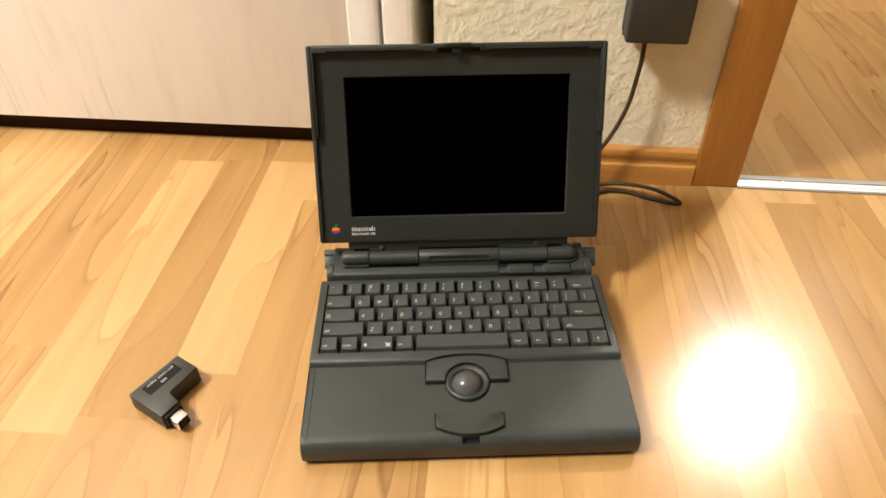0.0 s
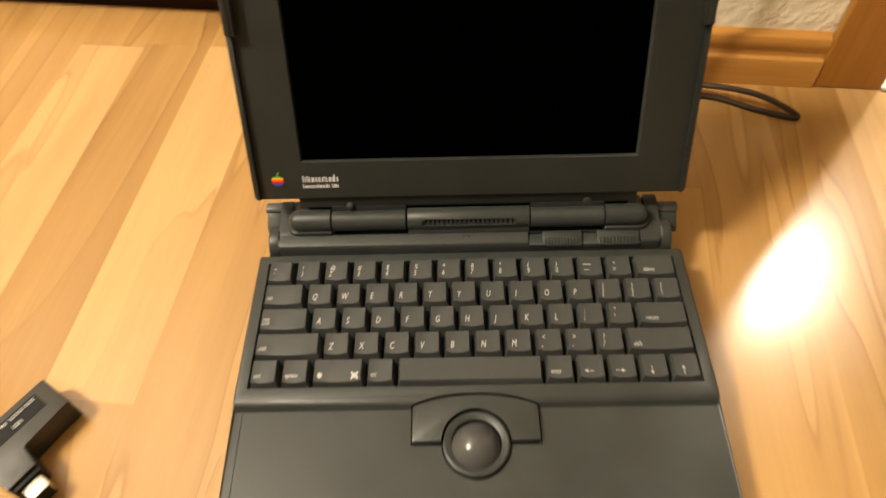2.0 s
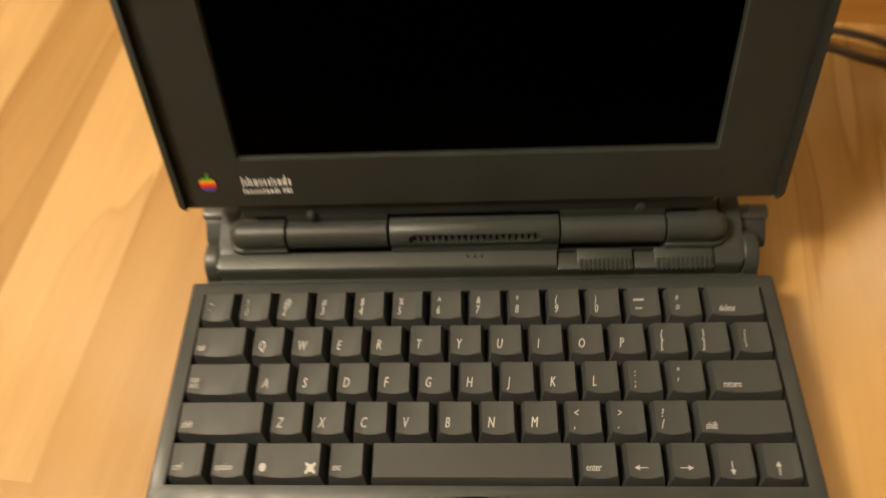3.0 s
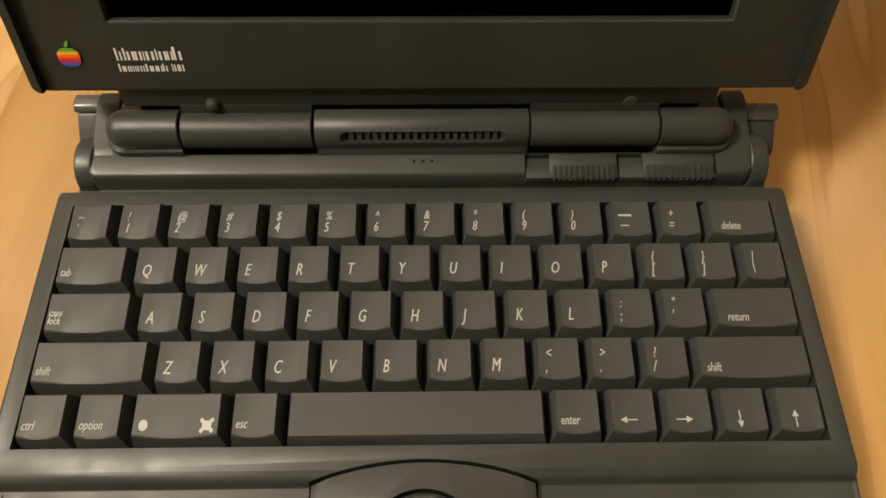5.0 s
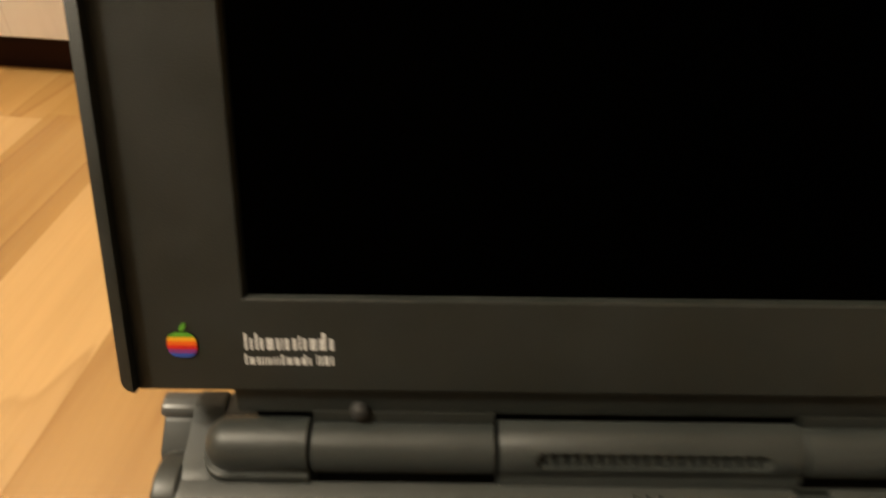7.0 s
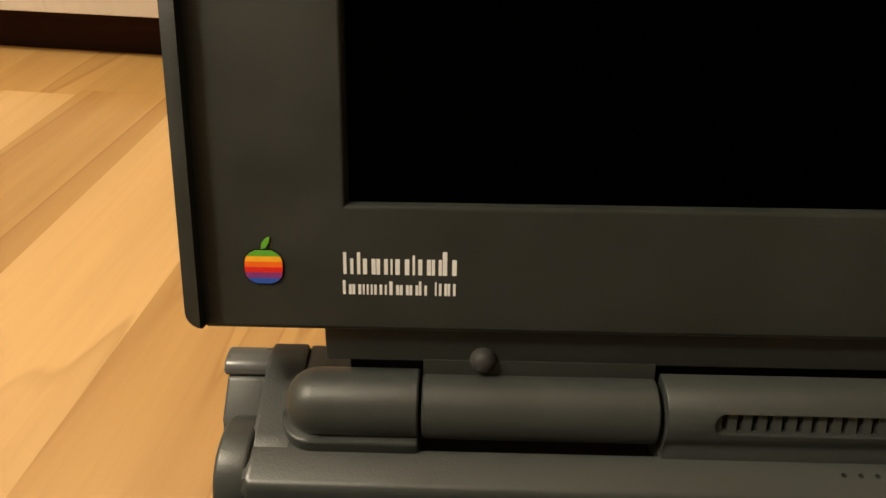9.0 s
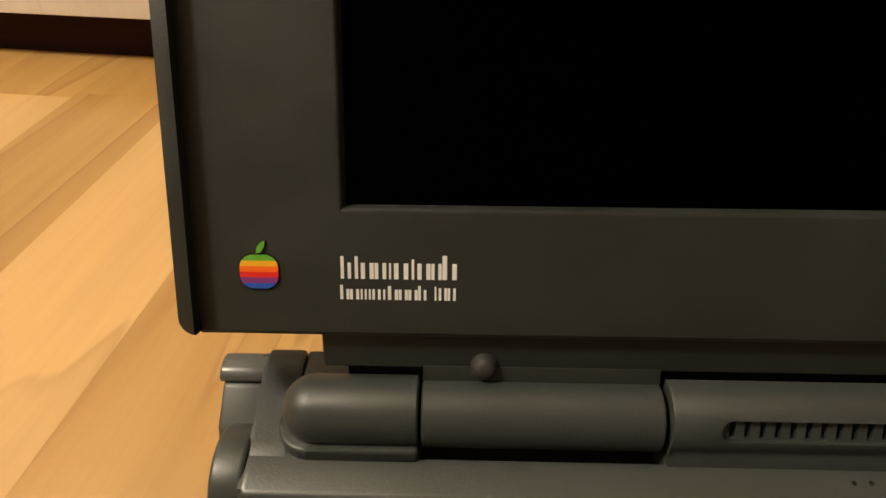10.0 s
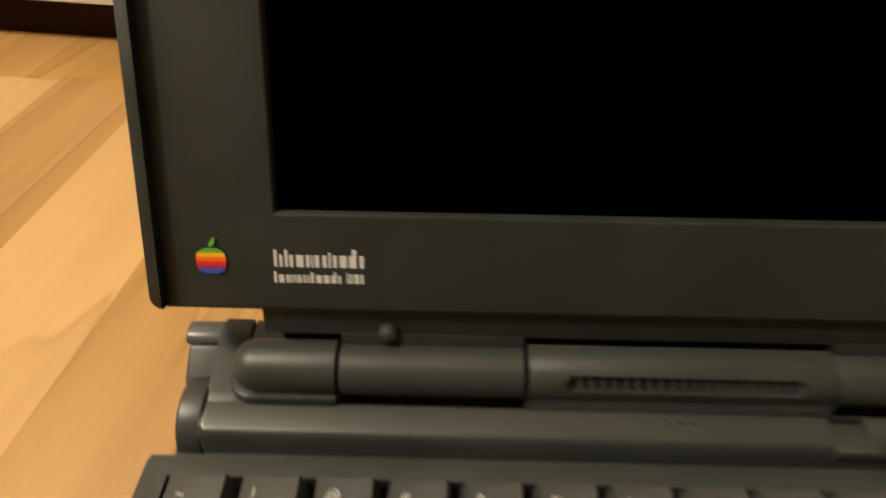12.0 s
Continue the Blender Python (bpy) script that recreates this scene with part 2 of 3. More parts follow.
def writing(text, size, shear=0.0, narrow=1.0):
    """Flat letters as a mesh, base line at the origin."""
    cu = bpy.data.curves.new("letters", "FONT")
    cu.body, cu.size, cu.shear, cu.resolution_u = text, size, shear, 2
    cu.fill_mode = "FRONT"
    ob = new("letters", cu)
    dg = bpy.context.evaluated_depsgraph_get()
    dg.update()
    me = bpy.data.meshes.new_from_object(ob.evaluated_get(dg))
    bpy.data.objects.remove(ob)
    me.transform(Matrix.Diagonal((narrow, 1, 1, 1)))
    # bolder strokes: the same letters again, a hair aside
    bm = bmesh.new()
    for i, d in enumerate((0.0, 0.018, -0.018)):
        start = len(bm.verts)
        bm.from_mesh(me)
        bm.verts.ensure_lookup_table()
        for v in bm.verts[start:]:
            v.co += Vector((d * size * narrow, 0, i * 0.00001))
    bm.to_mesh(me)
    bm.free()
    me.materials.clear()
    me.materials.append(PRINT)
    return me


# ---- the room ----
ROOM_H = 2.45


def slab(name, u0, u1, v0, v1, z0, z1, material, label, category, bevel=0.0):
    ob = part(name, boxed(u0, u1, v0, v1, z0, z1, bevel=bevel), material)
    ob.matrix_world = ROOM_M
    return tagged(ob, label, category, kind="structure")


WALL_V = 0.448
CORNER_U = -0.0755
DOOR_U0, DOOR_U1 = 0.3225, 1.1225
slab("wall_north", CORNER_U, 0.302, WALL_V, 0.568, 0, ROOM_H, PLASTER, "cream woodchip-plastered wall beside the doorway", "wall")
slab("wall_over_door", 0.302, 1.143, WALL_V, 0.568, 2.03, ROOM_H, PLASTER, "cream plastered wall over the doorway", "wall")
slab("wall_north_far", 1.143, 2.6, WALL_V, 0.568, 0, ROOM_H, PLASTER, "cream plastered wall past the doorway", "wall")
slab("wall_niche", CORNER_U, 0.05, 0.57, 3.6, 0, ROOM_H, PLASTER, "cream plastered side wall behind the wardrobe gap", "wall")
slab("wall_niche_back", -2.6, CORNER_U - 0.002, 1.10, 1.2, 0, ROOM_H, PLASTER, "cream plastered wall behind the wardrobe", "wall")
# unseen walls added to close room and hall, dark so they bounce little
slab("wall_west", -2.7, -2.602, -3.6, 1.2, 0, ROOM_H, DIM_WALL, "unseen side wall of the room, darkened to cut bounced light", "wall")
slab("wall_south", -2.7, 2.7, -3.7, -3.602, 0, ROOM_H, DIM_WALL, "unseen rear wall of the room, darkened to cut bounced light", "wall")
slab("wall_east", 2.602, 2.7, -3.6, 3.6, 0, ROOM_H, DIM_WALL, "unseen wall of room and hall, darkened to cut bounced light", "wall")
slab("wall_hall", 0.05, 2.7, 3.602, 3.7, 0, ROOM_H, DIM_WALL, "unseen end wall of the hall, darkened to cut floor sheen", "wall")
slab("ceiling", -2.7, 2.7, -3.7, 3.7, ROOM_H, ROOM_H + 0.1, CEIL, "unseen ceiling over room and hall, greyed to cut bounced light", "ceiling")


def skirting(name, u0, u1):
    out = [(WALL_V, 0.0), (WALL_V - 0.0125, 0.0), (WALL_V - 0.0125, 0.024), (WALL_V - 0.0115, 0.0275), (WALL_V - 0.0088, 0.0295),
           (WALL_V - 0.0080, 0.0325), (WALL_V - 0.0086, 0.036), (WALL_V - 0.0100, 0.0395), (WALL_V - 0.0100, 0.045), (WALL_V - 0.0085, 0.0485), (WALL_V - 0.005, 0.0505), (WALL_V, 0.051)]
    bm = prism(bmesh.new(), out, u0, u1, "x")
    ob = part(name, bm, SKIRT_WOOD, angle=25)
    ob.matrix_world = ROOM_M
    return tagged(ob, "moulded beech skirting board along the plastered wall", "skirting board", kind="structure")


skirting("baseboard", CORNER_U, 0.2632)
skirting("baseboard_far", 1.185, 2.6)

door = thing("door_frame", "orange-brown beech door frame round an open doorway", "door frame", ROOM_M.copy(), kind="structure")


def architrave(name, u0, u1, z1):
    bm = boxed(u0, u1, 0.4368, 0.4468, 0, z1, bevel=0.0022, seg=3)
    return part(name, bm, FRAME_WOOD, door)


architrave("architrave", 0.2638, DOOR_U0, 2.07)
architrave("architrave", DOOR_U1, 1.184, 2.07)
part("architrave", boxed(DOOR_U0 - 0.0005, DOOR_U1 + 0.0005, 0.4372, 0.4472, 2.01, 2.07, bevel=0.002), FRAME_WOOD, door)
part("lining", boxed(0.3025, DOOR_U0 - 0.001, 0.4478, 0.572, 0, 2.03, bevel=0.001), FRAME_WOOD, door)
part("lining", boxed(DOOR_U1 + 0.001, 1.1425, 0.4478, 0.572, 0, 2.03, bevel=0.001), FRAME_WOOD, door)
part("lining", boxed(DOOR_U0, DOOR_U1, 0.4478, 0.572, 2.01, 2.0295, bevel=0.001), FRAME_WOOD, door)

# threshold strip: a ridged bar held by screws
thr = thing("threshold_strip", "ridged aluminium threshold strip screwed to the laminate", "threshold", ROOM_M.copy(), kind="structure")
prof = [(0.4355, 0.0), (0.4358, 0.0018), (0.4385, 0.0032), (0.4425, 0.0038), (0.4432, 0.0033), (0.4440, 0.0039), (0.4475, 0.0042), (0.4482, 0.0030),
        (0.4535, 0.0030), (0.4542, 0.0042), (0.4577, 0.0039), (0.4585, 0.0033), (0.4592, 0.0038), (0.4632, 0.0032), (0.4662, 0.0018), (0.4665, 0.0)]
part("bar", prism(bmesh.new(), prof, DOOR_U0 + 0.0006, DOOR_U1 - 0.0006, "x"), ALU, thr, angle=12)
for su in (0.385, 0.52, 0.70, 0.88, 1.05):
    bm = lathe(bmesh.new(), [(0, 0.0), (0.0031, 0.0), (0.0031, 0.0006), (0.0022, 0.0012), (0, 0.0013)], pose(su, 0.451, 0.003), 16)
    part("screw", bm, NICKEL, thr)

# ---- wardrobe ----
ward = thing("wardrobe", "white-washed wooden wardrobe with closed door on a dark plinth", "wardrobe", ROOM_M.copy())
part("plinth", boxed(-1.10, -0.112, 0.508, 0.53, 0, 0.034), PLINTH, ward, "dark brown recessed plinth")
part("carcass", boxed(-1.12, -0.111, 0.512, 1.06, 0.0345, 1.95, bevel=0.002), LIME, ward)
part("corner_post", boxed(-0.1448, -0.1105, 0.4895, 0.5118, 0.030, 1.95, bevel=0.003, seg=3), LIME, ward)
leaf = part("door", boxed(-0.78, -0.184, 0.4905, 0.5105, 0.0302, 1.93, bevel=0.0008), LIME, ward)
stile_out = [(-0.1890, 0.4912), (-0.1870, 0.4882), (-0.1660, 0.4880), (-0.1600, 0.4888), (-0.1545, 0.4905), (-0.1515, 0.4935), (-0.1505, 0.5100), (-0.1838, 0.5100), (-0.1838, 0.4912)]
part("stile", prism(bmesh.new(), stile_out, 0.0300, 1.93, "z"), LIME, leaf, angle=22)
part("door", boxed(-1.115, -0.784, 0.4890, 0.5105, 0.0300, 1.93, bevel=0.002), LIME, ward)

# ---- power supply and cords ----
supply = thing("power_supply", "dark grey plug-in power supply hanging on the plastered wall", "power supply", ROOM_M.copy())
part("housing", boxed(0.1408, 0.2100, 0.405, 0.4455, 0.2058, 0.300, bevel=0.0035, seg=3), BRICK, supply)
part("seam", boxed(0.1404, 0.2104, 0.4300, 0.4307, 0.2054, 0.3004), DARK, supply)
part("plug", boxed(0.158, 0.190, 0.4456, 0.4476, 0.235, 0.285, bevel=0.0005), BRICK, supply)
bm = lathe(bmesh.new(), [(0, -0.006), (0.0030, -0.006), (0.0038, -0.001), (0.0042, 0.002), (0, 0.002)], pose(0.1672, 0.428, 0.2053), 16)
part("strain_relief", bm, CORD, supply)

cord = thing("cable", "thin brown-black power cable looped on the laminate behind the laptop", "cable")
_top = ROOM_M @ Vector((0.1672, 0.428, 0.2003))
_run = [tuple(_top)] + [tuple(ROOM_M @ Vector(p)) for p in ((0.1665, 0.428, 0.165), (0.158, 0.424, 0.110), (0.132, 0.415, 0.058), (0.090, 0.400, 0.018))]
_run += [(0.120, 0.385, 0.0028), (0.165, 0.396, 0.0035), (0.195, 0.399, 0.007), (0.224, 0.389, 0.0135), (0.254, 0.375, 0.0155), (0.277, 0.3645, 0.0095), (0.2885, 0.3600, 0.003),
         (0.281, 0.3595, 0.0028), (0.254, 0.371, 0.0028), (0.221, 0.388, 0.0028), (0.190, 0.386, 0.0028), (0.140, 0.345, 0.0028), (0.080, 0.290, 0.006), (0.062, 0.252, 0.016), (0.060, 0.238, 0.018)]
part("cord", tube(_run, 0.0026, 10, 8), CORD, cord)
bm = lathe(bmesh.new(), [(0, 0.0), (0.0042, 0.0), (0.0042, 0.014), (0.0030, 0.020), (0, 0.020)], Matrix.Translation((0.0602, 0.2375, 0.018)) @ pose(0, 0, 0, -90, 0, 0), 16)
part("connector", bm, CORD, cord)

# ---- the laptop: base ----
HALF = 0.1452
laptop = thing("laptop", "open dark grey trackball laptop, screen off, on laminate floor", "laptop")
side = [(0.004, 0.0022), (0.0008, 0.0050), (0.0, 0.0085), (0.0002, 0.0165), (0.0012, 0.0205), (0.0035, 0.0235), (0.0070, 0.0252), (0.0120, 0.0262),
        (0.0822, 0.0305), (0.0830, 0.0312), (0.0836, 0.0335), (0.0850, 0.0352), (0.0875, 0.0362), (0.1925, 0.0362), (0.1948, 0.0356), (0.1960, 0.0338), (0.1962, 0.0300),
        (0.2360, 0.0300), (0.2380, 0.0280), (0.2380, 0.0050), (0.2360, 0.0022)]
bm = prism(bmesh.new(), side, -HALF, HALF, "x")
rim_edges = [e for e in bm.edges if abs(abs(e.verts[0].co.x) - HALF) < 1e-6 and abs(e.verts[0].co.x - e.verts[1].co.x) < 1e-6]
bmesh.ops.bevel(bm, geom=rim_edges, offset=0.0016, segments=3, profile=0.5, affect="EDGES", clamp_overlap=True)
base = part("base", bm, CASE, laptop)
KX, KY0, KY1 = 0.1378, 0.0950, 0.1885
carve(base, boxed(-KX, KX, KY0, KY1, 0.0262, 0.05))
carve(base, boxed(-0.16, -0.1407, 0.1963, 0.25, -0.01, 0.06))
carve(base, boxed(0.1407, 0.16, 0.1963, 0.25, -0.01, 0.06))


def arc_outline(x0, x1, y0, top_ends, top_mid, n=14):
    """A plate with straight sides, a straight near edge and a bowed far edge."""
    out = [(x0, y0), (x1, y0)]
    for i in range(n + 1):
        t = i / n
        x = x1 + (x0 - x1) * t
        out.append((x, top_ends + (top_mid - top_ends) * (1 - (2 * t - 1) ** 2)))
    return out


PAD_Y = 0.0610
pad_cut = arc_outline(-0.0382, 0.0382, 0.0605, 0.0838, 0.0905)
pad_out = arc_outline(-0.0372, 0.0372, 0.0615, 0.0830, 0.0897)
carve(base, prism(bmesh.new(), pad_cut, 0.0262, 0.06, "z"))
carve(base, lathe(bmesh.new(), [(0, 0.0240), (0.0204, 0.0240), (0.0204, 0.06), (0, 0.06)], pose(0, PAD_Y, 0), 48))
low = [(-0.0296, 0.0286)]
low_n = 12
for i in range(1, low_n):
    t = i / low_n
    low.append((-0.0296 + 0.0592 * t, 0.0286 - 0.0052 * math.sin(math.pi * t) ** 3))
low += [(0.0296, 0.0286), (0.0292, 0.0148)]
for i in range(1, low_n):
    t = i / low_n
    low.append((0.0292 - 0.0584 * t, 0.0148 - 0.0078 * (1 - (2 * t - 1) ** 2)))
low += [(-0.0292, 0.0148)]
low = low[::-1]
carve(base, prism(bmesh.new(), [(x * 1.03, y + (0.0010 if y > 0.02 else -0.0009)) for x, y in low], 0.0248, 0.06, "z"))
carve(base, boxed(-0.0075, 0.0075, 0.0022, 0.0072, 0.0150, 0.04))
# black block in the notch, its shade put into the colour
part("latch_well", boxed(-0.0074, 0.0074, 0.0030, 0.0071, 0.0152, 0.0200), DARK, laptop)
# seam of the side strip on the palm rest
carve(base, boxed(-0.1397, -0.1393, -0.01, 0.0815, 0.0235, 0.05))
# seam along the flanks and the front between lower and upper shell
part("lower_shell", boxed(-0.1400, 0.1400, 0.0018, 0.2362, 0.0012, 0.0030, bevel=0.0004), DARK, laptop)
for fx, fy in ((-0.12, 0.02), (0.12, 0.02), (-0.12, 0.215), (0.12, 0.215)):
    part("rubber_foot", lathe(bmesh.new(), [(0, 0.0), (0.006, 0.0), (0.0065, 0.0012), (0, 0.0012)], pose(fx, fy, 0), 20), RUBBER, laptop)
# near-black floor under the keys, deepens the gaps between them
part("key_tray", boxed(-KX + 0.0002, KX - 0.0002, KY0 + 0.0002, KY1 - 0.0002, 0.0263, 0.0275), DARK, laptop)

# pointing pad: bowed upper button, ring, ball, lower button
bm = prism(bmesh.new(), pad_out, 0.0264, 0.0340, "z", bevel=0.0007)
upper = part("upper_button", bm, CASE, laptop)
carve(upper, lathe(bmesh.new(), [(0, 0.02), (0.0204, 0.02), (0.0204, 0.06), (0, 0.06)], pose(0, PAD_Y, 0), 48))
ring = [(0.0142, 0.0270), (0.0143, 0.0303), (0.0147, 0.0312), (0.0156, 0.0317), (0.0183, 0.0322), (0.0193, 0.0317), (0.0198, 0.0302), (0.0198, 0.0262)]
part("ball_ring", lathe(bmesh.new(), ring, pose(0, PAD_Y, 0), 48), CASE, laptop)
# black disc for the shade in the gap round the ball
part("ball_well", lathe(bmesh.new(), [(0, 0.0261), (0.0200, 0.0261), (0.0200, 0.0255), (0, 0.0255)], pose(0, PAD_Y, 0), 32), DARK, laptop)
bm = bmesh.new()
bmesh.ops.create_uvsphere(bm, u_segments=40, v_segments=24, radius=0.0152, matrix=pose(-0.0003, PAD_Y - 0.0015, 0.0255))
part("trackball", bm, BALL, laptop, "grey glossy ball")
part("lower_button", prism(bmesh.new(), low, 0.0249, 0.0298, "z", bevel=0.0007), CASE, laptop)

# keyboard
PITCH, ROWP = 2 * KX / 14.5, (KY1 - KY0) / 5
KEY_MESH = {}


def key_mesh(width, flat=False):
    """One key cap: sloping flanks, a dished top and a bowed near edge."""
    k = (round(width, 4), flat)
    if k in KEY_MESH:
        return KEY_MESH[k]
    w, d = width - 0.0008, ROWP - 0.0007
    n = 6

    def loop(ins, back, front, z, bow, dish):
        pts = []
        for i in range(n + 1):
            t = i / n
            x = -w / 2 + ins + (w - 2 * ins) * t
            s = 1 - (2 * t - 1) ** 2
            pts.append((x, -d / 2 + front - bow * s, z - dish * s))
        for i in range(n + 1):
            t = 1 - i / n
            x = -w / 2 + ins + (w - 2 * ins) * t
            s = 1 - (2 * t - 1) ** 2
            pts.append((x, d / 2 - back, z + 0.0006 - dish * s))
        return pts
    b = 0.0 if flat else 0.0009
    loops = [loop(0.0, 0.0, 0.0, 0.0, 0, 0), loop(0.0017, 0.0007, 0.0022 if flat else 0.0032, 0.0092, b, 0.0), loop(0.0021, 0.0011, 0.0027 if flat else 0.0037, 0.0098, b, 0.0004 if not flat else 0.0)]
    bm = bmesh.new()
    rings = [[bm.verts.new(p) for p in lp] for lp in loops]
    m = len(rings[0])
    for a, c in zip(rings, rings[1:]):
        for i in range(m):
            bm.faces.new((a[i], a[(i + 1) % m], c[(i + 1) % m], c[i]))
    top = rings[-1]
    for i in range(n):
        bm.faces.new((top[i], top[i + 1], top[m - 2 - i], top[m - 1 - i]))
    KEY_MESH[k] = finish("key", bm, KEY, 28)
    return KEY_MESH[k]


KEY_Z = 0.0288


def settle(ob, width):
    """Lays a flat legend on the dished top of a key of that width."""
    w, d = width - 0.0008, ROWP - 0.0007
    y0, y1 = -d / 2 + 0.0037, d / 2 - 0.0011
    m = ob.matrix_basis
    back = m.inverted()
    for v in ob.data.vertices:
        p = m @ v.co
        t = min(max((p.x + w / 2 - 0.0021) / (w - 0.0042), 0.0), 1.0) * 6
        i = min(int(t), 5)
        a, b = (1 - (2 * i / 6 - 1) ** 2), (1 - (2 * (i + 1) / 6 - 1) ** 2)
        p.z = 3 * p.z + 0.0098 + 0.0006 * (p.y - y0) / (y1 - y0) - 0.0004 * (a + (b - a) * (t - i)) + 0.00016
        v.co = back @ p


def legend(key, text, x, y, size, shear=0.22, narrow=0.8):
    ob = new("legend", writing(text, size, shear, narrow))
    ob.parent = key
    ob.location = (x, y, 0)
    return ob


def word_legend(key, text, x, y, size=0.0040):
    return legend(key, text, x, y, size, 0.22, 0.66)


def plain_shape(key, outline, x, y, size):
    bm = bmesh.new()
    bm.faces.new([bm.verts.new((px * size, py * size, 0)) for px, py in outline])
    ob = part("legend", bm, PRINT, key)
    ob.location = (x, y, 0)
    return ob


ARROW = [(-1, -0.07), (0.25, -0.07), (0.20, -0.40), (1, 0), (0.20, 0.40), (0.25, 0.07), (-1, 0.07)]
BAR = [(-1, -0.16), (1, -0.16), (1, 0.16), (-1, 0.16)]
ROUND = [(math.cos(a) * 0.8, math.sin(a)) for a in (2 * math.pi * i / 12 for i in range(12))]
ROWS_OF_KEYS = [
    [("`~", 1), ("1!", 1), ("2@", 1), ("3#", 1), ("4$", 1), ("5%", 1), ("6^", 1), ("7&", 1), ("8*", 1), ("9(", 1), ("0)", 1), ("-_", 1), ("=+", 1), ("delete", 1.5)],
    [("tab", 1.5)] + [(c, 1) for c in "QWERTYUIOP"] + [("[{", 1), ("]}", 1), ("\\|", 1)],
    [("caps", 1.75)] + [(c, 1) for c in "ASDFGHJKL"] + [(";:", 1), ("'\"", 1), ("return", 1.75)],
    [("shift", 2.25)] + [(c, 1) for c in "ZXCVBNM"] + [(",<", 1), (".>", 1), ("/?", 1), ("shift", 2.25)],
    [("ctrl", 1), ("option", 1), ("command", 1.75), ("esc", 1), ("", 4.75), ("enter", 1), ("left", 1), ("right", 1), ("down", 1), ("up", 1)],
]
for r, row in enumerate(ROWS_OF_KEYS):
    x = -KX
    y = KY1 - (r + 0.5) * ROWP
    for i, (cap, units) in enumerate(row):
        w = units * PITCH
        key = new("space_bar" if cap == "" else "key", key_mesh(w, cap == ""))
        key.parent = laptop
        key.location = (x + w / 2, y, KEY_Z + 0.0002 * math.sin(7.3 * i + 2.1 * r))
        lx, ly = -w / 2 + 0.0044, -ROWP / 2 + 0.0058
        if cap in ("left", "right", "up", "down"):
            turn = {"right": 0, "up": 90, "left": 180, "down": 270}[cap]
            a = plain_shape(key, ARROW, -0.0018, -0.0022, 0.0029)
            a.rotation_euler = (0, 0, radians(turn))
        elif cap == "command":
            plain_shape(key, ROUND, lx + 0.0014, ly + 0.0012, 0.0019)
            a = plain_shape(key, [(-1, -1), (1, -1), (1, 1), (-1, 1)], w / 2 - 0.0062, ly + 0.0010, 0.0016)
            for sx in (-1, 1):
                for sy in (-1, 1):
                    plain_shape(key, ROUND, w / 2 - 0.0062 + sx * 0.0017, ly + 0.0010 + sy * 0.0017, 0.0008)
        elif cap == "caps":
            word_legend(key, "caps", lx - 0.0014, ly + 0.0030)
            word_legend(key, "lock", lx - 0.0014, ly)
        elif cap == "-_":
            plain_shape(key, BAR, lx + 0.0022, ly + 0.0012, 0.0017)
            plain_shape(key, BAR, lx + 0.0026, ly + 0.0056, 0.0026)
        elif len(cap) == 1:
            legend(key, cap, lx + 0.0003, ly, 0.0067, 0.22, 0.60)
        elif len(cap) == 2:
            legend(key, cap[0], lx, ly - 0.0006, 0.0059, 0.22, 0.64)
            legend(key, cap[1], lx + 0.0004, ly + 0.0045, 0.0053, 0.22, 0.68)
        elif cap:
            right_side = cap in ("delete", "return") or (cap == "shift" and i > 0)
            word_legend(key, cap, lx + ((-0.0002 if cap == "shift" else 0.0012) if right_side else -0.0010), ly + (-0.0008 if right_side else 0.0), 0.0046 if right_side else 0.0045)
        for mark in key.children:
            mark.matrix_basis = Matrix.LocRotScale(mark.location, mark.rotation_euler, mark.scale)
            settle(mark, w)
        x += w

# rear deck with the slide controls
deck_side = [(0.1992, 0.0285), (0.1994, 0.0330), (0.2003, 0.0368), (0.2007, 0.0378), (0.2013, 0.0384), (0.2021, 0.0387), (0.2085, 0.0401), (0.2150, 0.0405), (0.2375, 0.0405), (0.2375, 0.0285)]
bm = prism(bmesh.new(), deck_side, -0.1334, 0.1322, "x")
es = [e for e in bm.edges if abs(e.verts[0].co.x - e.verts[1].co.x) < 1e-7]
bmesh.ops.bevel(bm, geom=es, offset=0.0018, segments=3, profile=0.5, affect="EDGES", clamp_overlap=True)
deck = part("rear_deck", bm, CASE, laptop)
carve(deck, boxed(-0.0953, -0.0426, 0.2094, 0.2500, 0.0340, 0.0500))
carve(deck, boxed(0.0418, 0.0938, 0.2094, 0.2500, 0.0340, 0.0500))
holes = bmesh.new()
for hx in (-0.0038, -0.0002, 0.0034):
    lathe(holes, [(0, 0.036), (0.00055, 0.036), (0.00055, 0.045), (0, 0.045)], pose(hx, 0.2062, 0), 10)
carve(deck, holes)
carve(deck, boxed(0.0408, 0.1182, 0.1960, 0.2092, 0.0352, 0.05))
